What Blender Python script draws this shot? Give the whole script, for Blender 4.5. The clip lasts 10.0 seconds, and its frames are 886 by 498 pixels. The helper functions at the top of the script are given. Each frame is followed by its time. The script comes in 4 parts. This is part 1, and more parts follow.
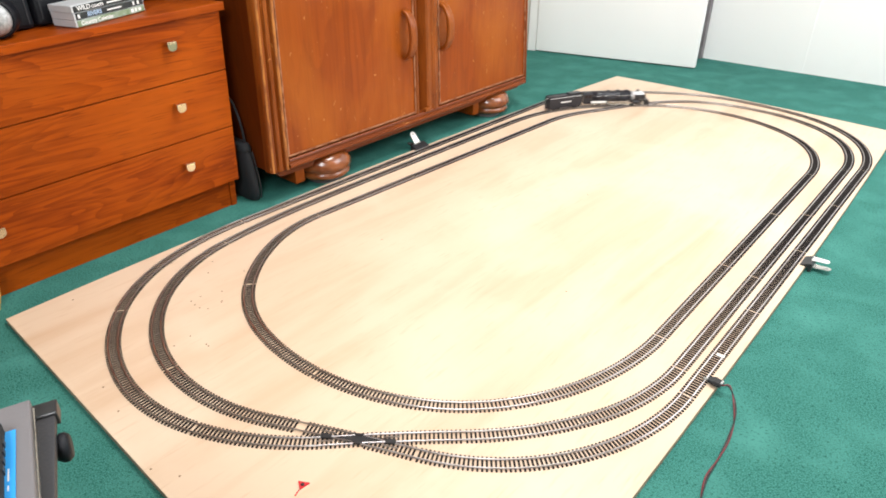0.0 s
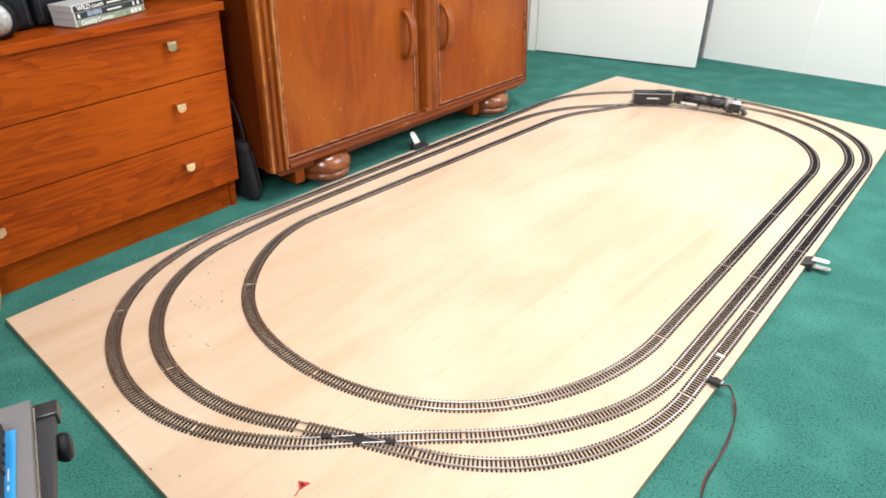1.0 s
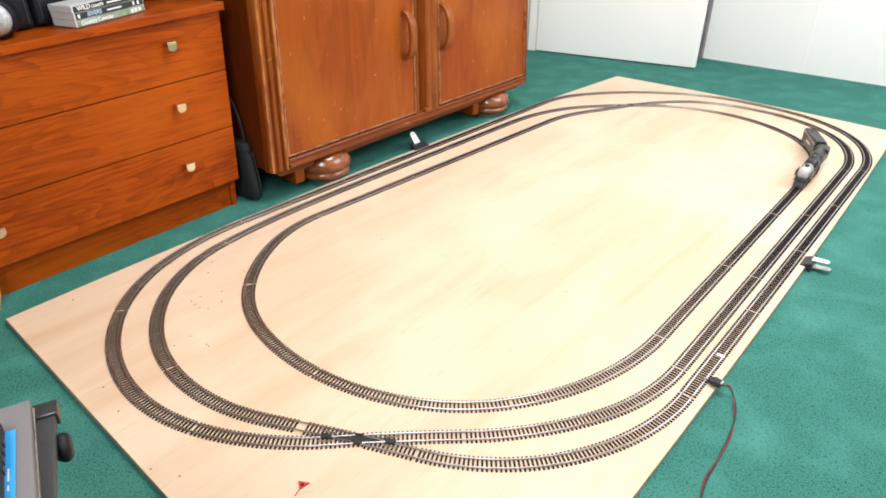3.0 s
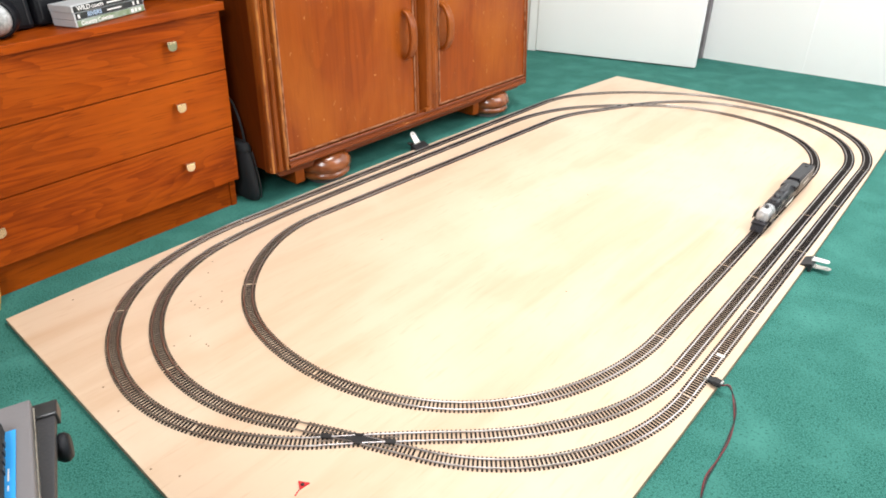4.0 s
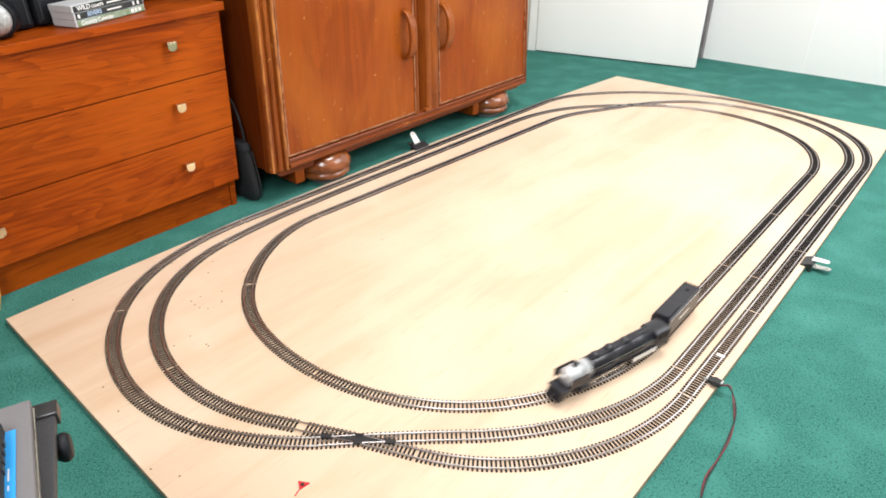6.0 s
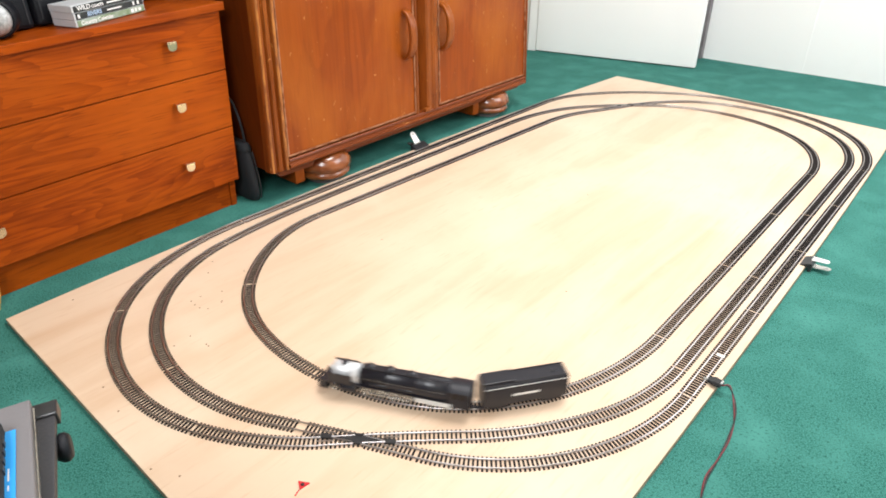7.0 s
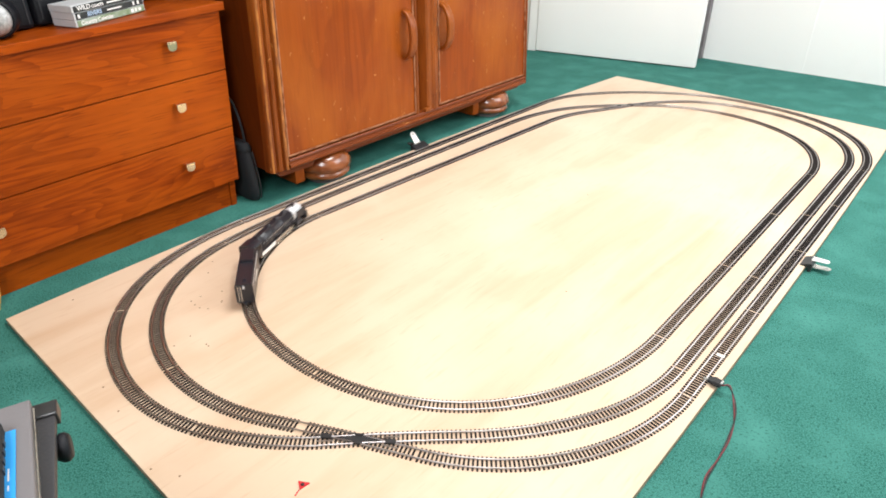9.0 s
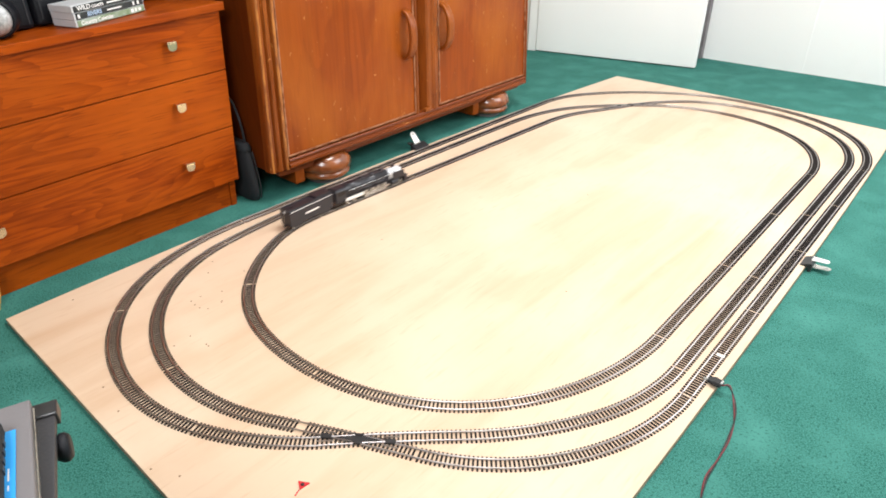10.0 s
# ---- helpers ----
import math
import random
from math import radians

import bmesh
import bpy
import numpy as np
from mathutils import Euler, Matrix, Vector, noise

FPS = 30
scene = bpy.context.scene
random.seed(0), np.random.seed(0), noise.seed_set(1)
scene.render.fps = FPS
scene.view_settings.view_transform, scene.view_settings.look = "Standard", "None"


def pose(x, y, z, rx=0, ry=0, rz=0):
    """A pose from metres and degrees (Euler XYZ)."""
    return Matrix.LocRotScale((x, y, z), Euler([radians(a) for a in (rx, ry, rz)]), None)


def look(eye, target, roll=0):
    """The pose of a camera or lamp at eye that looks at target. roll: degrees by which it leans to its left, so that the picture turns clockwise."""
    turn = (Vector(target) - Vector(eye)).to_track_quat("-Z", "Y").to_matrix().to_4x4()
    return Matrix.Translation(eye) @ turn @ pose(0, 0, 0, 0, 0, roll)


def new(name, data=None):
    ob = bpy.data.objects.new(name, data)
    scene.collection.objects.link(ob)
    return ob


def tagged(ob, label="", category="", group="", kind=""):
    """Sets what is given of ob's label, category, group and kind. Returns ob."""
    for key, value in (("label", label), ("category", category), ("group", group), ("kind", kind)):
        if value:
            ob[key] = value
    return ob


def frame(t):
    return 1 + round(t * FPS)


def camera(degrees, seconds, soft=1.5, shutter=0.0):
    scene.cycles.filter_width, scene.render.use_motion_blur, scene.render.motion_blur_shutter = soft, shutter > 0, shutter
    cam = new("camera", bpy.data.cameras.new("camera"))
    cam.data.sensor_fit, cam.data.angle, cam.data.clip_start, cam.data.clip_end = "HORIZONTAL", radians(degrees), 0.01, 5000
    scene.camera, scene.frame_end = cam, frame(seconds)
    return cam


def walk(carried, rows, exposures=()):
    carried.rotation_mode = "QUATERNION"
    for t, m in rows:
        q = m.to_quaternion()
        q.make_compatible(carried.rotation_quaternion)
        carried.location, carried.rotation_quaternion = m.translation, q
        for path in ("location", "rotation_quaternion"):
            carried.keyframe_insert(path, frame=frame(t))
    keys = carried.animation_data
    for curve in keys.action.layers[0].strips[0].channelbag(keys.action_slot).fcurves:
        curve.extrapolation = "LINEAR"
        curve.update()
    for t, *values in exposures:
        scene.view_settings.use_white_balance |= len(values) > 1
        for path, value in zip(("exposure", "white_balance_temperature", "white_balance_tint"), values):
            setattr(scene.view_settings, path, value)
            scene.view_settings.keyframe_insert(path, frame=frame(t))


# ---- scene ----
cam = camera(69.66, 10.0, soft=1.8, shutter=0.8)
EYE = pose(1.4308, -0.2125, 0.8073, 60.375, 0, 41.33) @ pose(0, 0, 0, 0, 0, -0.105)
walk(cam, [(0.0, EYE), (10.0, EYE)], exposures=[(0.0, 0.0), (0.5, -0.03), (1.0, -0.09), (1.5, -0.08), (2.0, -0.05), (2.5, -0.05), (4.0, 0.0), (10.0, 0.0)])

# ---- light ----
world = bpy.data.worlds.new("world")
scene.world = world
world.use_nodes = True
wn = world.node_tree.nodes
sky = wn.new("ShaderNodeTexSky")
sky.sky_type, sky.sun_disc, sky.sun_elevation, sky.sun_rotation = "NISHITA", False, radians(40), radians(70)
world.node_tree.links.new(sky.outputs[0], wn["Background"].inputs[0])
wn["Background"].inputs[1].default_value = 0.12


def area_light(name, m, w, h, power, colour):
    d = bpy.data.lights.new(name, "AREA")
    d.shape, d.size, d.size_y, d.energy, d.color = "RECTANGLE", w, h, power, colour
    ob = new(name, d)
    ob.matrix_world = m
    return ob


area_light("window_light_east", look((2.06, 2.35, 1.50), (0.8, 2.1, 0.0)), 1.6, 1.20, 36, (0.96, 0.985, 1.0))
# unseen fill, added to brighten the north wall and the near board
area_light("fill_light_south", look((1.55, -0.74, 1.62), (0.9, 2.4, 0.5)), 0.8, 0.9, 40, (0.96, 0.985, 1.0))
# unseen lamp without a fixture; overhead source inferred from glints on the rails
area_light("ceiling_lamp_light", look((0.85, 1.25, 2.32), (0.85, 1.25, 0.0)), 1.00, 1.00, 58, (0.99, 0.99, 0.98))


# ---- materials ----
def material(name, base, rough=0.5, metal=0.0, coat=0.0, spec=0.5, scale=(1, 1, 1), grain=None, grain_scale=8.0,
             detail=5.0, lo=0.35, hi=0.7, bump=0.0, bump_scale=200.0, stain=None, stain_scale=3.0, stain_at=(0.55, 0.75),
             rough_var=0.0, dist=0.6, fine=None, fine_scale=60.0, fine_at=(0.5, 0.75), sheen=0.0, rings=None, rings_scale=(1, 1, 1)):
    """Base colour with grain streaks (stretched noise), broad stains, fine flecks and a fine relief."""
    mat = bpy.data.materials.new(name)
    mat.use_nodes = True
    nt = mat.node_tree
    n, l = nt.nodes, nt.links
    b = n["Principled BSDF"]
    b.inputs["Roughness"].default_value, b.inputs["Metallic"].default_value = rough, metal
    b.inputs["Specular IOR Level"].default_value, b.inputs["Coat Weight"].default_value = spec, coat
    b.inputs["Coat Roughness"].default_value = 0.18
    if sheen:
        b.inputs["Sheen Weight"].default_value, b.inputs["Sheen Roughness"].default_value = sheen, 0.45
        b.inputs["Sheen Tint"].default_value = (0.45, 0.95, 0.85, 1)
    tc, mp = n.new("ShaderNodeTexCoord"), n.new("ShaderNodeMapping")
    l.new(tc.outputs["Object"], mp.inputs[0])
    mp.inputs["Scale"].default_value = scale
    rgb = n.new("ShaderNodeRGB")
    rgb.outputs[0].default_value = (*base, 1)
    out = rgb.outputs[0]

    def noise_of(s, vec, det=5.0, dist=0.0):
        t = n.new("ShaderNodeTexNoise")
        t.inputs["Scale"].default_value, t.inputs["Detail"].default_value, t.inputs["Distortion"].default_value = s, det, dist
        l.new(vec, t.inputs["Vector"])
        return t.outputs["Fac"]

    def mixed(a, colour, fac, at):
        r, m = n.new("ShaderNodeMapRange"), n.new("ShaderNodeMix")
        r.inputs["From Min"].default_value, r.inputs["From Max"].default_value = at
        m.data_type = "RGBA"
        l.new(fac, r.inputs[0]), l.new(r.outputs[0], m.inputs[0])
        l.new(a, m.inputs[6])
        m.inputs[7].default_value = (*colour, 1)
        return m.outputs[2]

    if grain:
        out = mixed(out, grain, noise_of(grain_scale, mp.outputs[0], detail, dist), (lo, hi))
    if rings:
        m2, wv = n.new("ShaderNodeMapping"), n.new("ShaderNodeTexWave")
        m2.inputs["Scale"].default_value, m2.inputs["Location"].default_value = rings_scale, (0.0, 0.35, -1.1)
        wv.wave_type, wv.rings_direction = "RINGS", "X"
        for key, value in (("Scale", 3.2), ("Distortion", 5.0), ("Detail", 4.0), ("Detail Scale", 1.4)):
            wv.inputs[key].default_value = value
        l.new(tc.outputs["Object"], m2.inputs[0]), l.new(m2.outputs[0], wv.inputs["Vector"])
        out = mixed(out, rings, wv.outputs["Fac"], (0.55, 1.25))
    if stain:
        out = mixed(out, stain, noise_of(stain_scale, tc.outputs["Object"], 4.0, 0.3), stain_at)
    if fine:
        out = mixed(out, fine, noise_of(fine_scale, mp.outputs[0], 3.0), fine_at)
    l.new(out, b.inputs["Base Color"])
    if rough_var:
        r = n.new("ShaderNodeMapRange")
        r.inputs["To Min"].default_value, r.inputs["To Max"].default_value = max(0.02, rough - rough_var), rough + rough_var
        l.new(noise_of(6.0, tc.outputs["Object"]), r.inputs[0]), l.new(r.outputs[0], b.inputs["Roughness"])
    if bump:
        bp = n.new("ShaderNodeBump")
        bp.inputs["Strength"].default_value, bp.inputs["Distance"].default_value = bump, 0.002
        l.new(noise_of(bump_scale, mp.outputs[0], 3.0), bp.inputs["Height"]), l.new(bp.outputs[0], b.inputs["Normal"])
    return mat


def veneer(name, base, dark, pore, along_axis, rough=0.4, coat=0.0, spec=0.25, rings=15.0, ring_depth=0.6, streak=0.65, pore_depth=0.75, speck=None, patch=None):
    """Sawn veneer: growth-ring contours that run along one axis, short dark pores and a slow drift of tint."""
    mat = bpy.data.materials.new(name)
    mat.use_nodes = True
    nt = mat.node_tree
    n, l = nt.nodes, nt.links
    b = n["Principled BSDF"]
    b.inputs["Roughness"].default_value, b.inputs["Coat Weight"].default_value = rough, coat
    b.inputs["Coat Roughness"].default_value, b.inputs["Specular IOR Level"].default_value = 0.2, spec
    tc = n.new("ShaderNodeTexCoord")

    def field(across, lengthwise, detail, dist=0.0, at=(0, 0, 0), scale=1.0):
        mp, t = n.new("ShaderNodeMapping"), n.new("ShaderNodeTexNoise")
        mp.inputs["Scale"].default_value = [lengthwise if a == along_axis else across for a in "xyz"]
        mp.inputs["Location"].default_value = at
        t.inputs["Scale"].default_value, t.inputs["Detail"].default_value, t.inputs["Distortion"].default_value = scale, detail, dist
        l.new(tc.outputs["Object"], mp.inputs[0]), l.new(mp.outputs[0], t.inputs["Vector"])
        return t.outputs["Fac"]

    def sums(op, a, v):
        m = n.new("ShaderNodeMath")
        m.operation = op
        l.new(a, m.inputs[0])
        m.inputs[1].default_value = v
        return m.outputs[0]

    def ramp(fac, lo, hi, a, z):
        r = n.new("ShaderNodeMapRange")
        for key, value in zip(("From Min", "From Max", "To Min", "To Max"), (lo, hi, a, z)):
            r.inputs[key].default_value = value
        l.new(fac, r.inputs[0])
        return r.outputs[0]

    def mixed(a, colour, fac):
        m = n.new("ShaderNodeMix")
        m.data_type = "RGBA"
        l.new(fac, m.inputs[0])
        l.new(a, m.inputs[6])
        m.inputs[7].default_value = (*colour, 1)
        return m.outputs[2]

    rgb = n.new("ShaderNodeRGB")
    rgb.outputs[0].default_value = (*base, 1)
    # each ring line fades in slowly and ends sharply, as late wood does
    lines = sums("FRACT", sums("MULTIPLY", field(7.0, 1.10, 3.2, 0.35), rings), 1.0)
    out = mixed(rgb.outputs[0], dark, ramp(lines, 0.25, 1.0, 0.0, ring_depth))
    out = mixed(out, dark, ramp(field(110.0, 2.6, 4.0), 0.44, 0.74, 0.0, streak))
    if patch:
        out = mixed(out, patch, ramp(field(5.0, 2.5, 4.0, 0.4, (3, 1, 7)), 0.42, 0.72, 0.0, 0.85))
    pores = field(330.0, 11.0, 2.0)
    out = mixed(out, pore, ramp(pores, 0.58, 0.72, 0.0, pore_depth))
    if speck:
        out = mixed(out, speck, ramp(field(75.0, 38.0, 2.0, 0.8, (5, 2, 1)), 0.705, 0.755, 0.0, 0.8))
    l.new(out, b.inputs["Base Color"])
    l.new(ramp(field(9.0, 5.0, 4.0), 0.3, 0.7, rough - 0.07, rough + 0.1), b.inputs["Roughness"])
    bp = n.new("ShaderNodeBump")
    bp.invert = True
    bp.inputs["Strength"].default_value, bp.inputs["Distance"].default_value = 0.12, 0.001
    l.new(pores, bp.inputs["Height"]), l.new(bp.outputs[0], b.inputs["Normal"])
    return mat


M = {
    "carpet": material("carpet", (0.061, 0.228, 0.192), 0.95, spec=0.1, grain=(0.012, 0.085, 0.067), grain_scale=420, detail=6, lo=0.42, hi=0.66,
                       stain=(0.068, 0.245, 0.207), stain_scale=9, stain_at=(0.45, 0.75), bump=1.0, bump_scale=420, dist=0.2,
                       fine=(0.012, 0.075, 0.059), fine_scale=190, fine_at=(0.56, 0.74)),
    "ply": material("ply", (0.680, 0.512, 0.372), 0.42, spec=0.35, scale=(5.0, 0.50, 1), grain=(0.600, 0.412, 0.275), grain_scale=2.6, detail=9, lo=0.44, hi=0.76, dist=0.8,
                    stain=(0.715, 0.562, 0.422), stain_scale=3.0, stain_at=(0.45, 0.7), fine=(0.60, 0.41, 0.275), fine_scale=30, fine_at=(0.58, 0.86),
                    bump=0.05, bump_scale=120, rough_var=0.08),
    "ply_edge": material("ply_edge", (0.36, 0.25, 0.18), 0.8, scale=(1, 1, 60), grain=(0.56, 0.43, 0.31), grain_scale=10, bump=0.3),
    "teak": veneer("teak", (0.350, 0.058, 0.0020), (0.130, 0.0165, 0.0008), (0.065, 0.008, 0.001), "y", 0.38, spec=0.14, rings=20.0, ring_depth=0.55, streak=0.75, pore_depth=0.55, patch=(0.40, 0.080, 0.0038)),
    "oak": veneer("oak", (0.250, 0.049, 0.0040), (0.125, 0.020, 0.0022), (0.13, 0.020, 0.002), "z", 0.34, coat=0.06, spec=0.22, rings=5.0, ring_depth=0.25, streak=0.40, pore_depth=0.25,
                  speck=(0.46, 0.20, 0.06), patch=(0.38, 0.105, 0.010)),
    # darker copy of the oak: shade on the wardrobe's sides put into colour
    "oak_shaded": veneer("oak_shaded", (0.125, 0.023, 0.0025), (0.060, 0.011, 0.0015), (0.05, 0.009, 0.001), "z", 0.40, spec=0.2, rings=5.0, ring_depth=0.3, streak=0.5, pore_depth=0.3),
    "pin_rust": material("pin_rust", (0.21, 0.115, 0.06), 0.7, stain=(0.12, 0.07, 0.04), stain_scale=200),
    "oak_rail": veneer("oak_rail", (0.205, 0.043, 0.005), (0.11, 0.020, 0.003), (0.06, 0.011, 0.002), "y", 0.36, coat=0.1, spec=0.3, rings=6.0, ring_depth=0.4,
                       speck=(0.40, 0.17, 0.05)),
    "oak_worn": veneer("oak_worn", (0.24, 0.056, 0.007), (0.115, 0.022, 0.003), (0.06, 0.011, 0.002), "z", 0.36, coat=0.1, spec=0.3, rings=6.0, ring_depth=0.45,
                       speck=(0.45, 0.19, 0.05), patch=(0.31, 0.085, 0.012)),
    "oak_gold": material("oak_gold", (0.44, 0.155, 0.028), 0.38, coat=0.15, scale=(6, 6, 1.2), grain=(0.22, 0.060, 0.010), grain_scale=14, detail=7, lo=0.42, hi=0.64, bump=0.08, bump_scale=60),
    "oak_bead": material("oak_bead", (0.36, 0.165, 0.085), 0.45, scale=(6, 2, 2), grain=(0.19, 0.055, 0.016), grain_scale=16, detail=6, lo=0.40, hi=0.62),
    "bun": material("bun", (0.25, 0.072, 0.018), 0.2, coat=0.6, scale=(3, 3, 6), grain=(0.13, 0.030, 0.007), grain_scale=9, detail=5, lo=0.4, hi=0.7),
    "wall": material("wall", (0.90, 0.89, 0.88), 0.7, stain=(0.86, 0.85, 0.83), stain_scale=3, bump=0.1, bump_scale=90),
    # walls and ceiling out of view, darkened so they bounce less light
    "wall_low_bounce": material("wall_low_bounce", (0.50, 0.46, 0.40), 0.8, stain=(0.46, 0.42, 0.36), stain_scale=3, bump=0.1, bump_scale=90),
    # dark brown for the unseen south wall, to swallow bounced light
    "wall_absorb": material("wall_absorb", (0.20, 0.14, 0.09), 0.7, scale=(3, 3, 0.4), grain=(0.12, 0.08, 0.05), grain_scale=5),
    "door_white": material("door_white", (0.90, 0.89, 0.88), 0.45, stain=(0.88, 0.87, 0.86), stain_scale=2, bump=0.05, bump_scale=40),
    # grey holds the door jamb's shade; small grey parts use it too
    "jamb": material("jamb", (0.24, 0.215, 0.225), 0.6, stain=(0.18, 0.15, 0.15), stain_scale=8),
    "rail_metal": material("rail_metal", (0.62, 0.58, 0.58), 0.30, metal=1.0, stain=(0.46, 0.42, 0.41), stain_scale=9, stain_at=(0.42, 0.70), fine=(0.32, 0.27, 0.25), fine_scale=160, fine_at=(0.60, 0.76), rough_var=0.05),
    "joiner_metal": material("joiner_metal", (0.26, 0.23, 0.22), 0.45, metal=1.0, stain=(0.16, 0.13, 0.12), stain_scale=60),
    "sleeper": material("sleeper", (0.016, 0.012, 0.012), 0.6, spec=0.15, stain=(0.024, 0.017, 0.016), stain_scale=15),
    "black_plastic": material("black_plastic", (0.018, 0.018, 0.02), 0.38, bump=0.05, stain=(0.03, 0.03, 0.032), stain_scale=20),
    "loco_black": material("loco_black", (0.016, 0.016, 0.022), 0.33, spec=0.5, stain=(0.024, 0.022, 0.027), stain_scale=30, rough_var=0.06),
    "silver": material("silver", (0.66, 0.67, 0.69), 0.38, metal=0.35, stain=(0.52, 0.53, 0.55), stain_scale=60),
    "steel": material("steel", (0.70, 0.69, 0.67), 0.25, metal=1.0, stain=(0.45, 0.43, 0.40), stain_scale=60),
    "white_paint": material("white_paint", (0.80, 0.79, 0.77), 0.45, stain=(0.70, 0.69, 0.67), stain_scale=50),
    "brass": material("brass", (0.78, 0.68, 0.47), 0.25, metal=1.0, stain=(0.66, 0.50, 0.27), stain_scale=40),
    "red_plastic": material("red_plastic", (0.60, 0.03, 0.035), 0.4, stain=(0.48, 0.02, 0.03), stain_scale=60),
    "red_wire": material("red_wire", (0.17, 0.020, 0.028), 0.4),
    "grey_case": material("grey_case", (0.150, 0.140, 0.146), 0.5, stain=(0.125, 0.118, 0.122), stain_scale=12, bump=0.1, bump_scale=300),
    "dark_grey": material("dark_grey", (0.030, 0.030, 0.034), 0.55, stain=(0.022, 0.022, 0.026), stain_scale=10, bump=0.2, bump_scale=300),
    "blue": material("blue", (0.03, 0.32, 0.75), 0.45, stain=(0.03, 0.28, 0.68), stain_scale=20),
    "fabric_black": material("fabric_black", (0.014, 0.016, 0.02), 0.8, stain=(0.03, 0.034, 0.042), stain_scale=14, bump=0.5, bump_scale=400),
    "leather_black": material("leather_black", (0.006, 0.007, 0.010), 0.55, spec=0.25, stain=(0.016, 0.018, 0.024), stain_scale=18, bump=0.3, bump_scale=260),
    "dvd_plastic": material("dvd_plastic", (0.58, 0.59, 0.61), 0.3, stain=(0.46, 0.47, 0.49), stain_scale=20),
    "dvd_black": material("dvd_black", (0.03, 0.032, 0.034), 0.25, stain=(0.05, 0.055, 0.05), stain_scale=40),
    "dvd_green": material("dvd_green", (0.16, 0.24, 0.12), 0.3, stain=(0.35, 0.42, 0.36), stain_scale=30, stain_at=(0.4, 0.6)),
    "mesh_metal": material("mesh_metal", (0.55, 0.56, 0.57), 0.5, metal=0.5, scale=(1, 1, 1), grain=(0.30, 0.31, 0.32), grain_scale=220, bump=0.8, bump_scale=300),
    "pine": material("pine", (0.72, 0.42, 0.10), 0.4, scale=(4, 4, 0.5), grain=(0.60, 0.31, 0.06), grain_scale=8),
    "lettering": material("lettering", (0.82, 0.82, 0.82), 0.5),
    "lettering_blue": material("lettering_blue", (0.45, 0.60, 0.82), 0.5),
    "dark_gap": material("dark_gap", (0.02, 0.012, 0.008), 0.8),
}


# ---- building helpers ----
def mesh_of(name, bm, mat, smooth=False):
    me = bpy.data.meshes.new(name)
    bmesh.ops.recalc_face_normals(bm, faces=bm.faces)
    bm.to_mesh(me)
    bm.free()
    me.materials.append(M[mat])
    if smooth:
        me.polygons.foreach_set("use_smooth", [True] * len(me.polygons))
    return me


def part(name, bm, mat, parent=None, label="", smooth=False, m=None):
    ob = new(name, mesh_of(name, bm, mat, smooth))
    ob.parent = parent
    if m is not None:
        ob.matrix_basis = m
    return tagged(ob, label)


def thing(name, label, category, m=None, group="", kind=""):
    ob = new(name)
    ob.empty_display_size = 0.05
    if m is not None:
        ob.matrix_basis = m
    return tagged(ob, label, category, group, kind)


def box(x0, x1, y0, y1, z0, z1, bevel=0.0, bm=None, seg=2):
    b = bmesh.new()
    v = [b.verts.new((x, y, z)) for x in (x0, x1) for y in (y0, y1) for z in (z0, z1)]
    for f in ((0, 1, 3, 2), (4, 6, 7, 5), (0, 4, 5, 1), (2, 3, 7, 6), (0, 2, 6, 4), (1, 5, 7, 3)):
        b.faces.new([v[i] for i in f])
    if bevel:
        bmesh.ops.bevel(b, geom=b.edges[:], offset=bevel, segments=seg, profile=0.7, affect="EDGES")
    if bm is None:
        return b
    me = bpy.data.meshes.new("scratch")
    b.to_mesh(me)
    b.free()
    bm.from_mesh(me)
    bpy.data.meshes.remove(me)
    return bm


def lathe(profile, steps=32, axis="z", bm=None, at=(0, 0, 0), arc=2 * math.pi):
    """A turned body from (radius, height) pairs."""
    b = bm or bmesh.new()
    full = arc > 6.28
    rings = []
    for r, h in profile:
        ring = []
        for i in range(steps if full else steps + 1):
            a = arc * i / steps
            c, s = r * math.cos(a), r * math.sin(a)
            p = {"z": (c, s, h), "x": (h, c, s), "y": (c, h, s)}[axis]
            ring.append(b.verts.new((p[0] + at[0], p[1] + at[1], p[2] + at[2])))
        rings.append(ring)
    n = len(rings[0])
    for a, c in zip(rings, rings[1:]):
        for i in range(n if full else n - 1):
            j = (i + 1) % n
            b.faces.new((a[i], a[j], c[j], c[i]))
    for ring in (rings[0], rings[-1]):
        if (ring[0].co - ring[n // 3].co).length > 1e-6:
            b.faces.new(ring)
    return b


def prism(outline, z0, z1, axes="xyz", bevel=0.0):
    """An outline of (u, v) pairs pushed from z0 to z1; axes names where u, v and the depth go."""
    b = bmesh.new()
    idx = ["xyz".index(a) for a in axes]

    def vert(u, v, w):
        p = [0, 0, 0]
        p[idx[0]], p[idx[1]], p[idx[2]] = u, v, w
        return b.verts.new(p)

    lo, hi = [vert(u, v, z0) for u, v in outline], [vert(u, v, z1) for u, v in outline]
    b.faces.new(lo), b.faces.new(hi[::-1])
    for i in range(len(lo)):
        j = (i + 1) % len(lo)
        b.faces.new((lo[i], lo[j], hi[j], hi[i]))
    if bevel:
        bmesh.ops.bevel(b, geom=b.edges[:], offset=bevel, segments=2, affect="EDGES")
    return b


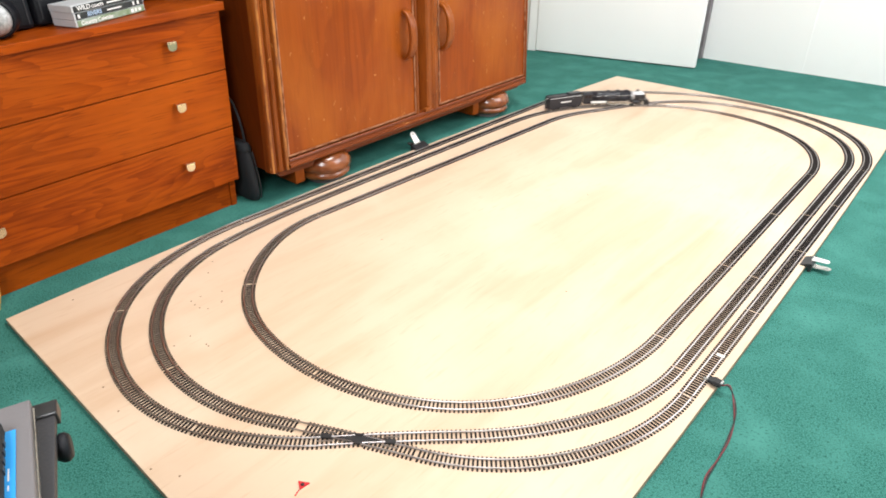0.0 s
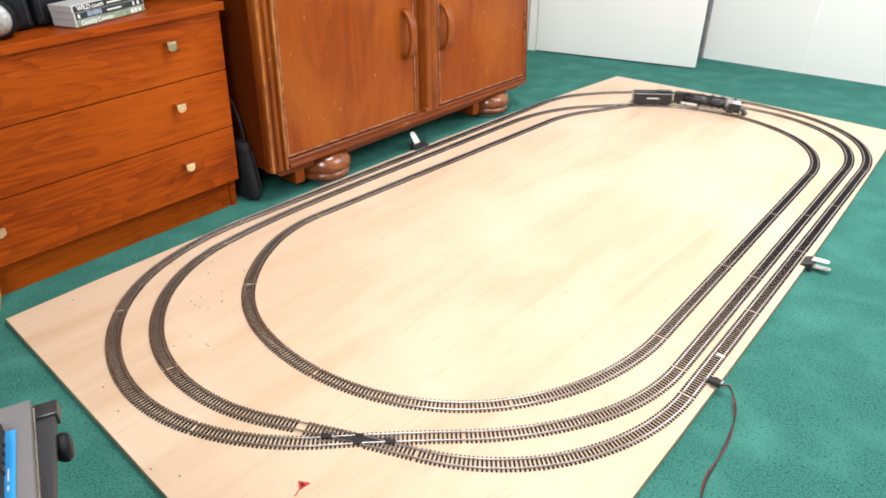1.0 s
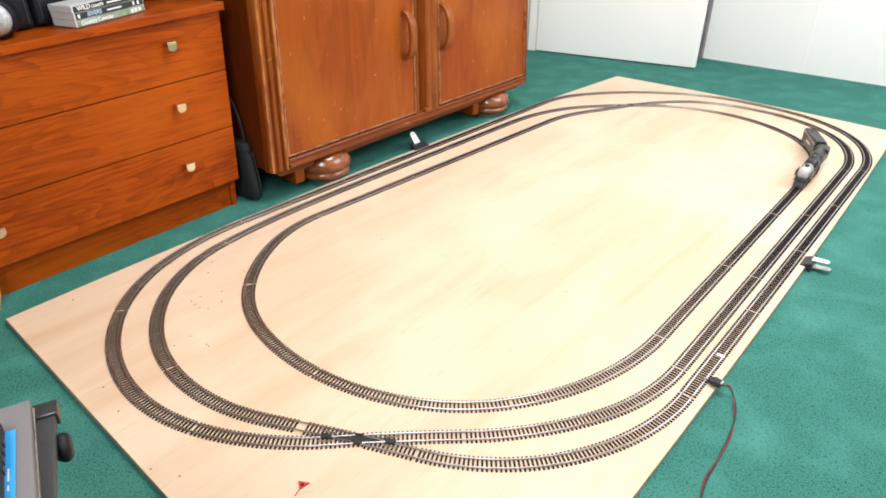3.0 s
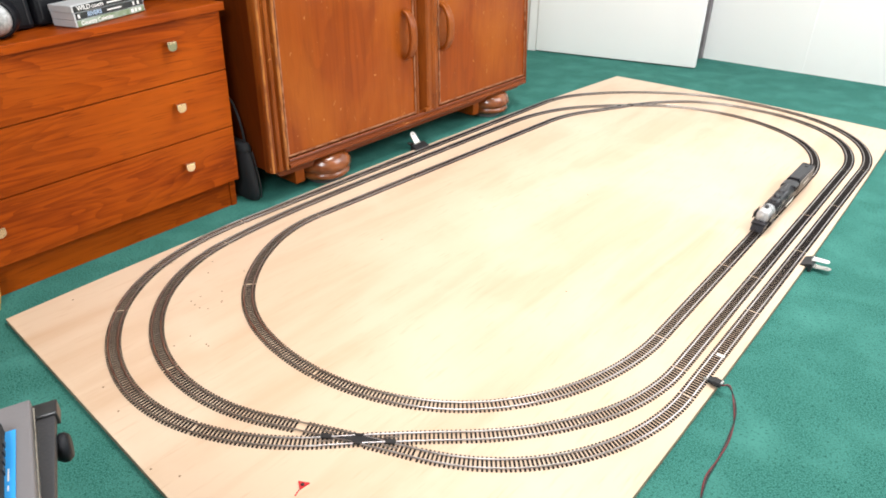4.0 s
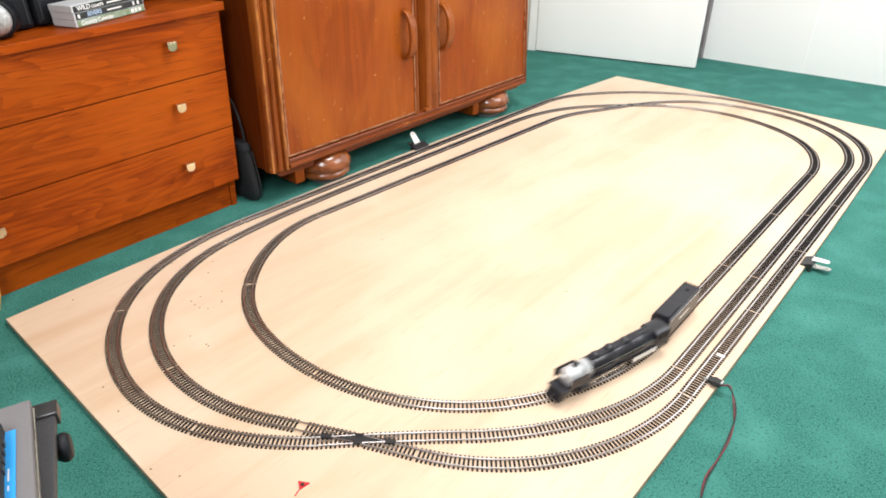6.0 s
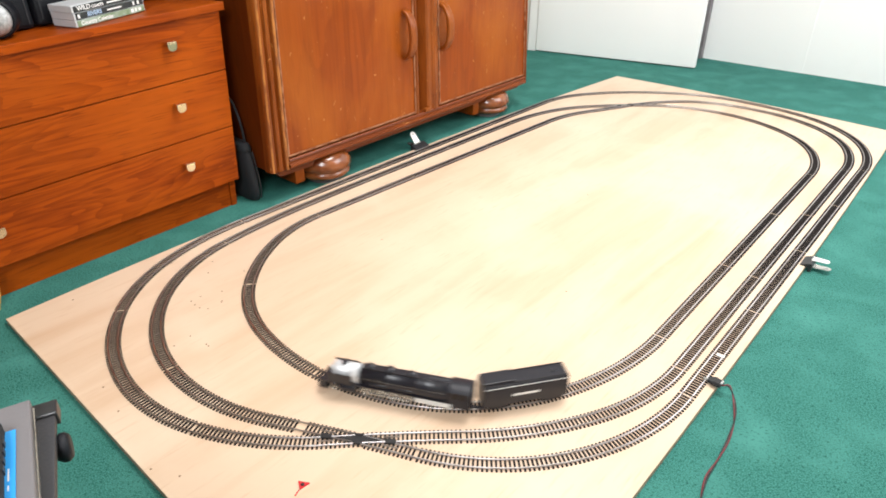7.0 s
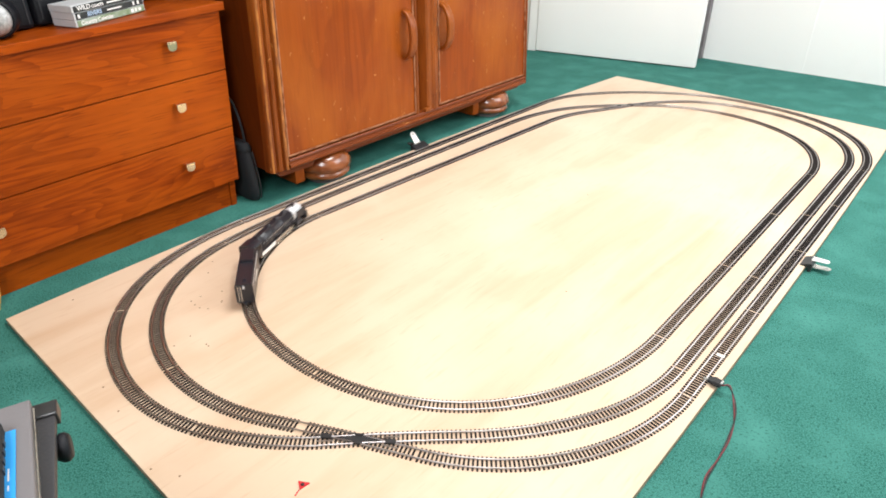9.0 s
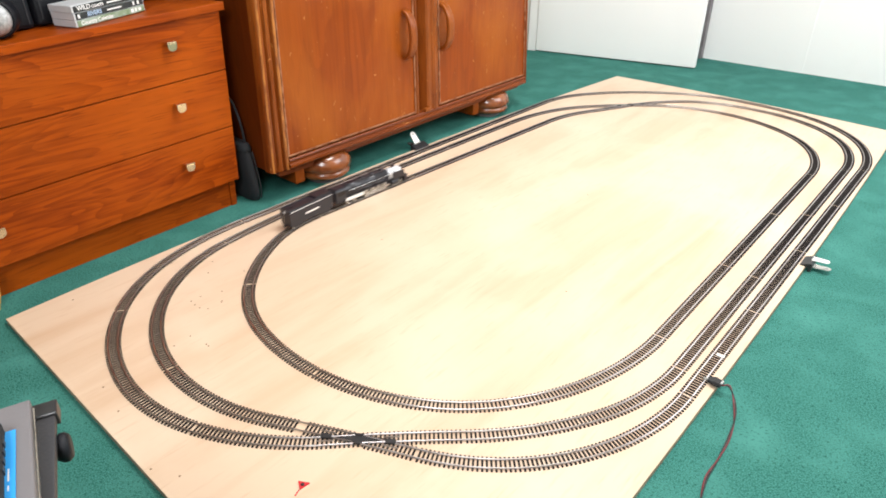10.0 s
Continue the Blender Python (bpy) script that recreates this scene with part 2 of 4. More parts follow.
def tube(points, r, steps=8, bm=None):
    """A round wire along points."""
    b = bm or bmesh.new()
    pts = [Vector(p) for p in points]
    rings = []
    for i, p in enumerate(pts):
        d = (pts[min(i + 1, len(pts) - 1)] - pts[max(i - 1, 0)]).normalized()
        u = d.cross(Vector((0, 0, 1)) if abs(d.z) < 0.9 else Vector((1, 0, 0))).normalized()
        w = d.cross(u)
        rings.append([b.verts.new(p + r * (math.cos(k * 2 * math.pi / steps) * u + math.sin(k * 2 * math.pi / steps) * w)) for k in range(steps)])
    for a, c in zip(rings, rings[1:]):
        for k in range(steps):
            j = (k + 1) % steps
            b.faces.new((a[k], a[j], c[j], c[k]))
    b.faces.new(rings[0]), b.faces.new(rings[-1])
    return b


def smooth_line(pts, n=10):
    """Catmull-Rom through a few control points."""
    P = [Vector(p) for p in pts]
    P = [2 * P[0] - P[1]] + P + [2 * P[-1] - P[-2]]
    out = []
    for i in range(1, len(P) - 2):
        a, b, c, d = P[i - 1:i + 3]
        for k in range(n):
            t = k / n
            out.append(0.5 * (2 * b + (c - a) * t + (2 * a - 5 * b + 4 * c - d) * t * t + (3 * b - a - 3 * c + d) * t ** 3))
    return out + [P[-2]]


def structure(name, bm, mat, label, category):
    return tagged(part(name, bm, mat), label, category, kind="structure")


# ---- the room ----
structure("floor", box(-0.66, 2.20, -0.86, 3.40, -0.02, 0.0), "carpet", "worn dark green carpet over the whole floor", "floor")
structure("ceiling", box(-0.80, 2.24, -0.90, 3.50, 2.42, 2.50), "wall_low_bounce", "plain plaster ceiling, darkened to bounce less light", "ceiling")
structure("wall_west", box(-0.76, -0.66, -0.86, 3.46, 0.0, 2.42), "wall_low_bounce", "wall behind the furniture, darkened to bounce less light", "wall")


def pierced_wall(name, along, at, thick, span, hole, sill, head, label, mat="wall_low_bounce"):
    """A wall with one opening: four blocks round the hole."""
    b = bmesh.new()
    for a0, a1, z0, z1 in ((span[0], hole[0], 0, 2.42), (hole[1], span[1], 0, 2.42), (hole[0], hole[1], 0, sill), (hole[0], hole[1], head, 2.42)):
        if along == "y":
            box(at, at + thick, a0, a1, z0, z1, bm=b)
        else:
            box(a0, a1, at - thick, at, z0, z1, bm=b)
    return structure(name, b, mat, label, "wall")


# unseen wall, brought nearer so the window's light falls off faster
pierced_wall("wall_east", "y", 2.10, 0.10, (-0.86, 3.46), (1.52, 3.20), 0.88, 2.12, "unseen wall with a wide window opening, darkened to bounce less light")
# unseen wall, set close and dark to cut bounce from the south
pierced_wall("wall_south", "x", -0.76, 0.10, (-0.66, 2.10), (1.12, 1.98), 1.12, 2.10, "unseen dark wall that cuts bounced light, with an opening for the fill", "wall_absorb")
structure("wall_north", box(0.6702, 2.10, 3.353, 3.46, 0.0, 2.42), "wall", "white painted wall beside the doorway", "wall")
structure("wall_recess", box(0.172, 0.670, 3.35, 3.46, 0.0, 2.42), "door_white", "flush white panel standing proud of the wall", "panel")
structure("door_jamb", box(0.08, 0.170, 3.325, 3.46, 0.0, 2.42, 0.003), "jamb", "door jamb with its shade put into the grey", "door frame")
structure("wall_doorway", box(-0.66, 0.078, 3.40, 3.46, 0.0, 2.42), "wall", "white wall behind the open door", "wall")
door = thing("door_1", "flush white door standing open over the carpet", "door", pose(-0.605, 2.897, 0, 0, 0, 12.2), kind="structure")
part("door_leaf", box(0, 0.862, -0.0, 0.040, 0.006, 2.03, 0.006), "door_white", door)
part("hinge_stile", box(-0.05, -0.003, 0.004, 0.035, 0.0, 2.06, 0.003), "wall", door)


# ---- chest of drawers ----
def chest_of_drawers():
    chest = thing("chest_of_drawers", "teak-veneered chest of three drawers with small brass knobs", "chest of drawers", pose(-0.117, 0.690, 0, 0, 0, 2.2))
    W = -0.765

    def out_of_true(bm):
        # the old carcass has settled towards one end
        for v in bm.verts:
            v.co.z *= 1 + 0.082 * v.co.y
            v.co.y += (v.co.z - 0.53) * 0.055
        return bm

    part("side_panel", out_of_true(box(-0.50, -0.024, -0.018, -0.001, 0, 0.536, 0.001)), "teak", chest)
    part("side_panel", out_of_true(box(-0.50, -0.024, W + 0.001, W + 0.018, 0, 0.536, 0.001)), "teak", chest)
    part("back_panel", out_of_true(box(-0.515, -0.502, W, 0, 0.02, 0.536)), "teak", chest)
    part("plinth", out_of_true(box(-0.050, -0.028, W + 0.019, -0.0185, 0, 0.080, 0.001)), "teak", chest, "recessed teak plinth board")
    part("plinth_trim", out_of_true(box(-0.050, -0.026, -0.0182, -0.0005, 0, 0.0825, 0.001)), "teak", chest)
    top = box(-0.52, 0.012, W - 0.006, 0.008, 0.5375, 0.557, 0.0025)
    part("top_board", out_of_true(top), "teak", chest, "teak top board with a lit front edge")
    # near-black filler block stands for the shade in the gaps between drawers
    part("drawer_gap_shade", out_of_true(box(-0.48, -0.020, W + 0.02, -0.02, 0.082, 0.534)), "dark_gap", chest)
    for z0, z1, zk in ((0.0845, 0.2375, 0.171), (0.2405, 0.3895, 0.329), (0.3925, 0.5355, 0.480)):
        drawer = part("drawer", out_of_true(box(-0.019, 0.0, W + 0.001, -0.001, z0, z1, 0.0012)), "teak", chest)
        for y in (-0.143, -0.600):
            z = zk * (1 + 0.082 * y)
            y += (z - 0.53) * 0.055 - 0.007
            # a folded tab: a short stem and a rounded plate bent over it
            b = box(0.0, 0.016, y - 0.004, y + 0.004, z - 0.003, z + 0.003, 0.001)
            outline = [(-0.0120, 0.008), (0.0120, 0.008)] + [(0.0120 * math.cos(a), 0.000 - 0.0105 * math.sin(a)) for a in np.linspace(0, math.pi, 9)]
            plate = prism(outline, 0.016, 0.0195, "yzx", 0.0008)
            bmesh.ops.translate(plate, verts=plate.verts, vec=(0, y, z))
            lip = box(0.002, 0.0195, y - 0.0120, y + 0.0120, z + 0.0085, z + 0.0115, 0.001)
            for extra in (plate, lip):
                me = bpy.data.meshes.new("scratch")
                extra.to_mesh(me)
                extra.free()
                b.from_mesh(me)
                bpy.data.meshes.remove(me)
            part("knob", b, "brass", drawer, "bent brass tab knob")
    return chest


# ---- old wardrobe ----
def wardrobe():
    w = thing("wardrobe", "old varnished oak wardrobe with two doors on bun feet", "wardrobe", pose(-0.036, 0.726, 0, 0, 0, 0.97))
    L, H = 1.286, 0.95
    part("side_panel", box(-0.56, -0.030, 0.004, 0.024, 0.100, H, 0.002), "oak_shaded", w, "oak side panel, darker to carry its shade")
    part("side_panel", box(-0.56, -0.030, L - 0.024, L - 0.004, 0.100, H, 0.002), "oak_shaded", w, "oak side panel, darker to carry its shade")
    part("back_panel", box(-0.575, -0.561, 0.0, L, 0.10, H), "oak", w)
    part("top_board", box(-0.575, 0.01, -0.01, L + 0.01, H + 0.001, H + 0.026, 0.004), "oak_rail", w)
    part("base_board", box(-0.55, -0.032, 0.026, L - 0.026, 0.098, 0.114), "oak_rail", w)
    # corner post: stepped mouldings with worn golden edges
    steps = [(-0.034, 0.0), (-0.012, 0.0), (-0.006, 0.003), (-0.003, 0.008), (-0.003, 0.016), (-0.008, 0.0185), (-0.008, 0.0215), (0.0, 0.025), (0.002, 0.031),
             (0.0, 0.037), (-0.006, 0.039), (-0.006, 0.042), (0.002, 0.045), (0.005, 0.050), (0.002, 0.056), (-0.034, 0.056)]
    part("corner_post", prism(steps, 0.099, H, "xyz"), "oak_worn", w, "moulded corner post with worn golden edges")
    part("worn_edge", prism([(0.0052, 0.0455), (0.0066, 0.049), (0.0052, 0.0545), (0.002, 0.0565), (0.0005, 0.0565), (0.0005, 0.0455)], 0.099, H, "xyz"), "oak_gold", w, "golden worn moulding edge")
    part("worn_edge", prism([(-0.004, 0.0045), (-0.0022, 0.0078), (-0.0022, 0.0100), (-0.006, 0.0100)], 0.099, H, "xyz"), "oak_gold", w, "golden worn moulding edge")
    part("corner_post", prism([(x, L - y * 0.35) for x, y in steps], 0.099, H, "xyz"), "oak_worn", w)
    centre = [(-0.034, 0.607), (-0.002, 0.607), (0.003, 0.611), (0.003, 0.616), (-0.026, 0.619), (-0.026, 0.650), (0.004, 0.658), (0.009, 0.664), (0.009, 0.674),
              (0.003, 0.678), (0.003, 0.684), (0.008, 0.688), (0.012, 0.696), (0.010, 0.706), (0.003, 0.711), (0.003, 0.716), (0.0, 0.724), (-0.034, 0.724)]
    part("centre_stile", prism(centre, 0.129, H, "xyz"), "oak_worn", w, "moulded meeting stile between the doors")
    part("stile_block", box(-0.002, 0.013, 0.640, 0.668, 0.128, 0.140, 0.002), "oak_worn", w)
    rail = [(-0.03, 0.099), (0.004, 0.099), (0.009, 0.103), (0.009, 0.110), (0.003, 0.114), (0.003, 0.121), (0.007, 0.124), (0.005, 0.1285), (-0.03, 0.1285)]
    part("bottom_rail", prism(rail, 0.0575, L - 0.021, "xzy"), "oak_rail", w, "moulded bottom rail with a pale worn edge")
    part("apron", prism([(0.02, 0.098), (L - 0.02, 0.098), (L - 0.04, 0.080), (L - 0.16, 0.083), (L - 0.30, 0.076), (0.36, 0.074), (0.20, 0.070), (0.04, 0.074)], -0.045, -0.022, "yzx"), "oak_rail", w)
    for y0, y1, yh in ((0.058, 0.605, 0.562), (0.726, L - 0.022, 0.749)):
        door_leaf = part("door", box(-0.024, -0.003, y0, y1, 0.131, H - 0.01, 0.003), "oak", w, "flat oak door with scratches and worn varnish")
        # pale worn bead round the panel
        bead = box(-0.003, 0.0015, y0 + 0.001, y0 + 0.0055, 0.133, H - 0.012, 0.001)
        box(-0.003, 0.0015, y1 - 0.0055, y1 - 0.001, 0.133, H - 0.012, 0.001, bm=bead)
        box(-0.003, 0.0015, y0 + 0.006, y1 - 0.006, 0.133, 0.1375, 0.001, bm=bead)
        part("bead", bead, "oak_bead", door_leaf, "thin pale worn edge bead")
        # bowed wooden pull
        pts = [(0.0, yh, 0.326), (0.018, yh, 0.336), (0.032, yh, 0.362), (0.036, yh, 0.398), (0.032, yh, 0.434), (0.018, yh, 0.459), (0.0, yh, 0.469)]
        line = smooth_line(pts, 5)
        b = bmesh.new()
        rings = []
        for i, q in enumerate(line):
            t = (line[min(i + 1, len(line) - 1)] - line[max(i - 1, 0)]).normalized()
            u = Vector((t.z, 0, -t.x))
            wide = 0.0125 + 0.0025 * math.sin(math.pi * i / (len(line) - 1))
            ring = []
            for k in range(16):
                a = 2 * math.pi * (k + 0.5) / 16
                # squared section: a flat strap with softened edges
                c, d = math.cos(a), math.sin(a)
                ring.append(b.verts.new(q + Vector((0, 1, 0)) * wide * math.copysign(abs(c) ** 0.45, c) + u * 0.0075 * math.copysign(abs(d) ** 0.45, d)))
            rings.append(ring)
        for a, c in zip(rings, rings[1:]):
            for k in range(16):
                b.faces.new((a[k], a[(k + 1) % 16], c[(k + 1) % 16], c[k]))
        b.faces.new(rings[0]), b.faces.new(rings[-1])
        part("handle", b, "oak_worn", door_leaf, "bowed wooden pull handle", smooth=True)
    for y in (0.232, 1.098):
        prof = [(0.0, 0.012), (0.060, 0.012), (0.070, 0.016), (0.080, 0.022), (0.083, 0.030), (0.080, 0.037), (0.076, 0.040), (0.082, 0.044), (0.087, 0.052),
                (0.086, 0.062), (0.081, 0.075), (0.071, 0.088), (0.055, 0.097), (0.0, 0.0985)]
        part("bun_foot", lathe(prof, 40, at=(-0.062, y, 0)), "bun", w, "turned bun foot with glossy varnish", smooth=True)
        part("foot_glide", lathe([(0.05, 0.0), (0.05, 0.0118)], 24, at=(-0.062, y, 0)), "jamb", w)
        part("foot_bracket", box(-0.13, -0.03, y - 0.135, y - 0.100, 0.028, 0.0975, 0.004), "oak", w)
    for ob in w.children_recursive:
        # the tall carcass draws in a little towards its top
        for v in ob.data.vertices:
            v.co.y += max(0.0, v.co.z - 0.10) * (0.038 - 0.105 * v.co.y / L)
    for y in (0.10, L - 0.10):
        part("back_foot", box(-0.54, -0.48, y - 0.03, y + 0.03, 0, 0.0975, 0.004), "oak", w)
    return w


chest_of_drawers()
wardrobe()

# ---- plywood baseboard ----
TOP = 0.012


def board_outline():
    """Four long edges, the two side edges slightly bowed."""
    pts = []
    n = 24
    for i in range(n + 1):
        s = i / n
        pts.append((1.211 - 0.013 * s + 0.0155 * 4 * s * (1 - s), -0.002 + 2.604 * s))
    for i in range(1, n):
        s = i / n
        pts.append((1.198 + (0.026 - 1.198) * s, 2.602 + 0.058 * s + 0.022 * 4 * s * (1 - s)))
    for i in range(n + 1):
        s = 1 - i / n
        pts.append((0.007 + 0.019 * s - 0.046 * 4 * s * (1 - s), 0.002 + 2.658 * s))
    return pts


board = thing("plywood_board", "large pale plywood baseboard lying on the carpet", "board")
outline = board_outline()
part("core", prism(outline, 0.0, TOP - 0.0012), "ply_edge", board, "dark sawn plywood edge")
part("top_veneer", prism(outline, TOP - 0.0012, TOP), "ply", board, "pale face veneer with faint grain and pin marks")


# ---- track ----
# the whole run as one closed line: a start (x, y, heading) and six pairs of a straight and an eight-step bend
START = (0.042, 1.0212, 1.5567)
RUN = (
    (0.736, 1.650, (-1.331, -1.994, -0.739, -2.070, -2.337, -2.085, -2.521, -2.052)),
    (1.103, 1.522, (-1.606, -1.873, -2.318, -1.897, -1.759, -2.646, -1.887, -2.721)),
    (1.110, 1.670, (-2.016, 0.119, -1.532, -2.954, -1.850, -2.380, -2.461, -1.819)),
    (1.289, 1.842, (-2.188, -1.435, 0.280, -1.924, -2.387, -2.209, -2.302, -1.520)),
    (1.472, 1.772, (-2.480, -1.285, -1.172, -2.037, -1.053, -2.191, -2.191, -1.746)),
    (1.383, 2.116, (-2.153, -2.249, 0.217, -2.256, -2.378, -2.471, -0.518, -0.125)),
)
LEGS = []
_x, _y, _h, _s = *START, 0.0
for straight, bend, steps in RUN:
    for length, k in [(straight, 0.0)] + [(bend / 8, k) for k in steps]:
        LEGS.append((_s, length, k, _x, _y, _h))
        if abs(k) < 1e-6:
            _x, _y = _x + length * math.cos(_h), _y + length * math.sin(_h)
        else:
            _x, _y = _x + (math.sin(_h + k * length) - math.sin(_h)) / k, _y - (math.cos(_h + k * length) - math.cos(_h)) / k
        _h, _s = _h + k * length, _s + length
TOTAL = _s


def along(s):
    """Place and heading on the line, s metres from its start."""
    s %= TOTAL
    for s0, length, k, x, y, h in reversed(LEGS):
        if s >= s0:
            d = s - s0
            if abs(k) < 1e-6:
                return x + d * math.cos(h), y + d * math.sin(h), h
            return x + (math.sin(h + k * d) - math.sin(h)) / k, y - (math.cos(h + k * d) - math.cos(h)) / k, h + k * d


def self_crossings():
    """Where the line crosses itself: pairs of distances along it."""
    ss = np.arange(0, TOTAL, 0.01)
    P = np.array([along(s)[:2] for s in ss])
    found = []
    for i in range(len(ss) - 1):
        a, d = P[i], P[i + 1] - P[i]
        for j in range(i + 60, len(ss) - 1):
            if abs(P[j, 0] - a[0]) > 0.02 or abs(P[j, 1] - a[1]) > 0.02:
                continue
            e = P[j + 1] - P[j]
            det = d[0] * -e[1] + e[0] * d[1]
            if abs(det) < 1e-12:
                continue
            r = P[j] - a
            u, v = (r[0] * -e[1] + e[0] * r[1]) / det, (d[0] * r[1] - d[1] * r[0]) / det
            if 0 <= u < 1 and 0 <= v < 1:
                found.append((ss[i] + 0.01 * u, ss[j] + 0.01 * v))
    return found


CROSS = self_crossings()
PITCH, SLEEPER_TOP, RAIL_TOP = 0.0073, TOP + 0.0021, TOP + 0.0047


def sleeper_mesh():
    return mesh_of("sleeper", box(-0.00170, 0.00170, -0.0150, 0.0150, 0.0, 0.0021, 0.0003, seg=1), "sleeper")


SLEEPER = sleeper_mesh()


def rail_part(parent, s0, s1, side, lift):
    prof = [(-0.0011, 0.0), (0.0011, 0.0), (0.0011, 0.0004), (0.0004, 0.0007), (0.0004, 0.0017), (0.0008, 0.0019), (0.0008, 0.0022), (0.0005, 0.0025), (0.0002, 0.0026),
            (-0.0002, 0.0026), (-0.0005, 0.0025), (-0.0008, 0.0022), (-0.0008, 0.0019), (-0.0004, 0.0017), (-0.0004, 0.0007), (-0.0011, 0.0004)]
    b = bmesh.new()
    n = max(3, int((s1 - s0) / 0.012))
    rings = []
    for i in range(n + 1):
        x, y, h = along(s0 + (s1 - s0) * i / n)
        nx, ny = -math.sin(h), math.cos(h)
        rings.append([b.verts.new((x + nx * (side * 0.0089 + u), y + ny * (side * 0.0089 + u), SLEEPER_TOP + lift + v)) for u, v in prof])
    for a, c in zip(rings, rings[1:]):
        for k in range(len(prof)):
            j = (k + 1) % len(prof)
            b.faces.new((a[k], a[j], c[j], c[k]))
    b.faces.new(rings[0]), b.faces.new(rings[-1])
    part("rail", b, "rail_metal", parent, "nickel silver rail")


# where a sleeper is missing at a joint
GAP = (0.7274, 0.2268)


def track_sections():
    cuts = []
    for s0, length, k, *_ in LEGS:
        if abs(k) < 1e-6:
            n = max(1, round(length / 0.37))
            cuts += [s0 + length * i / n for i in range(n)]
    bends = [s for s, length, k, *_ in LEGS if abs(k) > 1e-6]
    cuts = sorted(set(cuts + bends[::2]))
    cuts.append(TOTAL)
    for a, c in zip(cuts, cuts[1:]):
        mid = along((a + c) / 2)
        section = thing("track_section", "length of model railway track with brown plastic sleepers", "track", group="track on the board")
        lift = 0.0
        for sa, sb in CROSS:
            if a - 0.1 < sb < c + 0.1:
                lift = 0.00025
        for side in (-1, 1):
            rail_part(section, a + 0.0004, c - 0.0004, side, lift)
        for side in (-1, 1):
            if abs(c - TOTAL) > 0.01 and not any(min(abs(c - sa), abs(c - sb)) < 0.07 for sa, sb in CROSS):
                x, y, h = along(c)
                part("rail_joiner", box(-0.0045, 0.0045, -0.0014, 0.0014, 0.0, 0.0014, 0.0003, seg=1), "joiner_metal", section, "folded metal rail joiner",
                     m=pose(x - side * 0.0089 * math.sin(h), y + side * 0.0089 * math.cos(h), SLEEPER_TOP, 0, 0, math.degrees(h)))
        count = int((c - a - 0.003) / PITCH)
        joined = bmesh.new()
        for i in range(count):
            s = a + 0.0015 + (c - a - 0.003) * (i + 0.5) / count
            if any(abs(s - sb) < 0.012 for _, sb in CROSS):
                continue
            x, y, h = along(s)
            if math.hypot(x - GAP[0], y - GAP[1]) < 0.0095:
                continue
            m = pose(x, y, TOP - (0.0003 if any(abs(s - sb) < 0.12 for _, sb in CROSS) else 0.0), 0, 0, math.degrees(h) + random.uniform(-0.6, 0.6))
            if mid[1] < 1.0:
                ob = new("sleeper", SLEEPER)
                ob.parent, ob.matrix_basis = section, m
            else:
                k = len(joined.verts)
                joined.from_mesh(SLEEPER)
                joined.verts.ensure_lookup_table()
                bmesh.ops.transform(joined, matrix=m, verts=joined.verts[k:])
        if joined.verts:
            tagged(part("sleeper_strip", joined, "sleeper", section, "moulded brown plastic sleeper strip"), kind="stuff")
        else:
            joined.free()


track_sections()


def diamond_crossing(sa, sb):
    """The black plastic centre of a crossing, with its frogs and check rails."""
    xa, ya, ha = along(sa)
    hb = along(sb)[2]
    mid = math.atan2(math.sin(ha) + math.sin(hb), math.cos(ha) + math.cos(hb))
    if math.cos(ha - hb) < 0:
        mid = math.atan2(math.sin(ha) - math.sin(hb), math.cos(ha) - math.cos(hb))
    half = abs(math.asin(math.sin(ha - hb))) / 2
    thing_ = thing("diamond_crossing", "black plastic diamond crossing where two tracks meet", "track crossing", pose(xa, ya, SLEEPER_TOP + 0.0002, 0, 0, math.degrees(mid)), group="crossings")
    reach, flat = 0.0060 / max(0.08, math.sin(half)), 0.0075 / math.cos(half)
    part("centre_plate", prism([(-reach * 1.1, 0), (-0.016, -flat), (0.016, -flat), (reach * 1.1, 0), (0.016, flat), (-0.016, flat)], 0, 0.0018), "black_plastic", thing_)
    for sgn in (-1, 1):
        x = sgn * reach * 1.62
        part("frog", prism([(x - 0.008, -0.0050), (x + 0.008, -0.0050), (x + 0.0095, 0), (x + 0.008, 0.0050), (x - 0.008, 0.0050), (x - 0.0095, 0)], 0, 0.0031), "black_plastic", thing_)
        y = sgn * (flat + 0.0012)
        part("elbow_block", prism([(-0.009, y - 0.0022), (0.009, y - 0.0022), (0.006, y + 0.0022), (-0.006, y + 0.0022)], 0, 0.0031), "black_plastic", thing_)
        for sd in (-1, 1):
            check = box(-0.014, 0.014, -0.0005, 0.0005, 0.0002, 0.0026)
            part("check_rail", check, "rail_metal", thing_, "short bright check rail", m=pose(sgn * reach * 1.62, sd * 0.0105, 0, 0, 0, sgn * sd * math.degrees(half)))


for pair in CROSS:
    diamond_crossing(*pair)


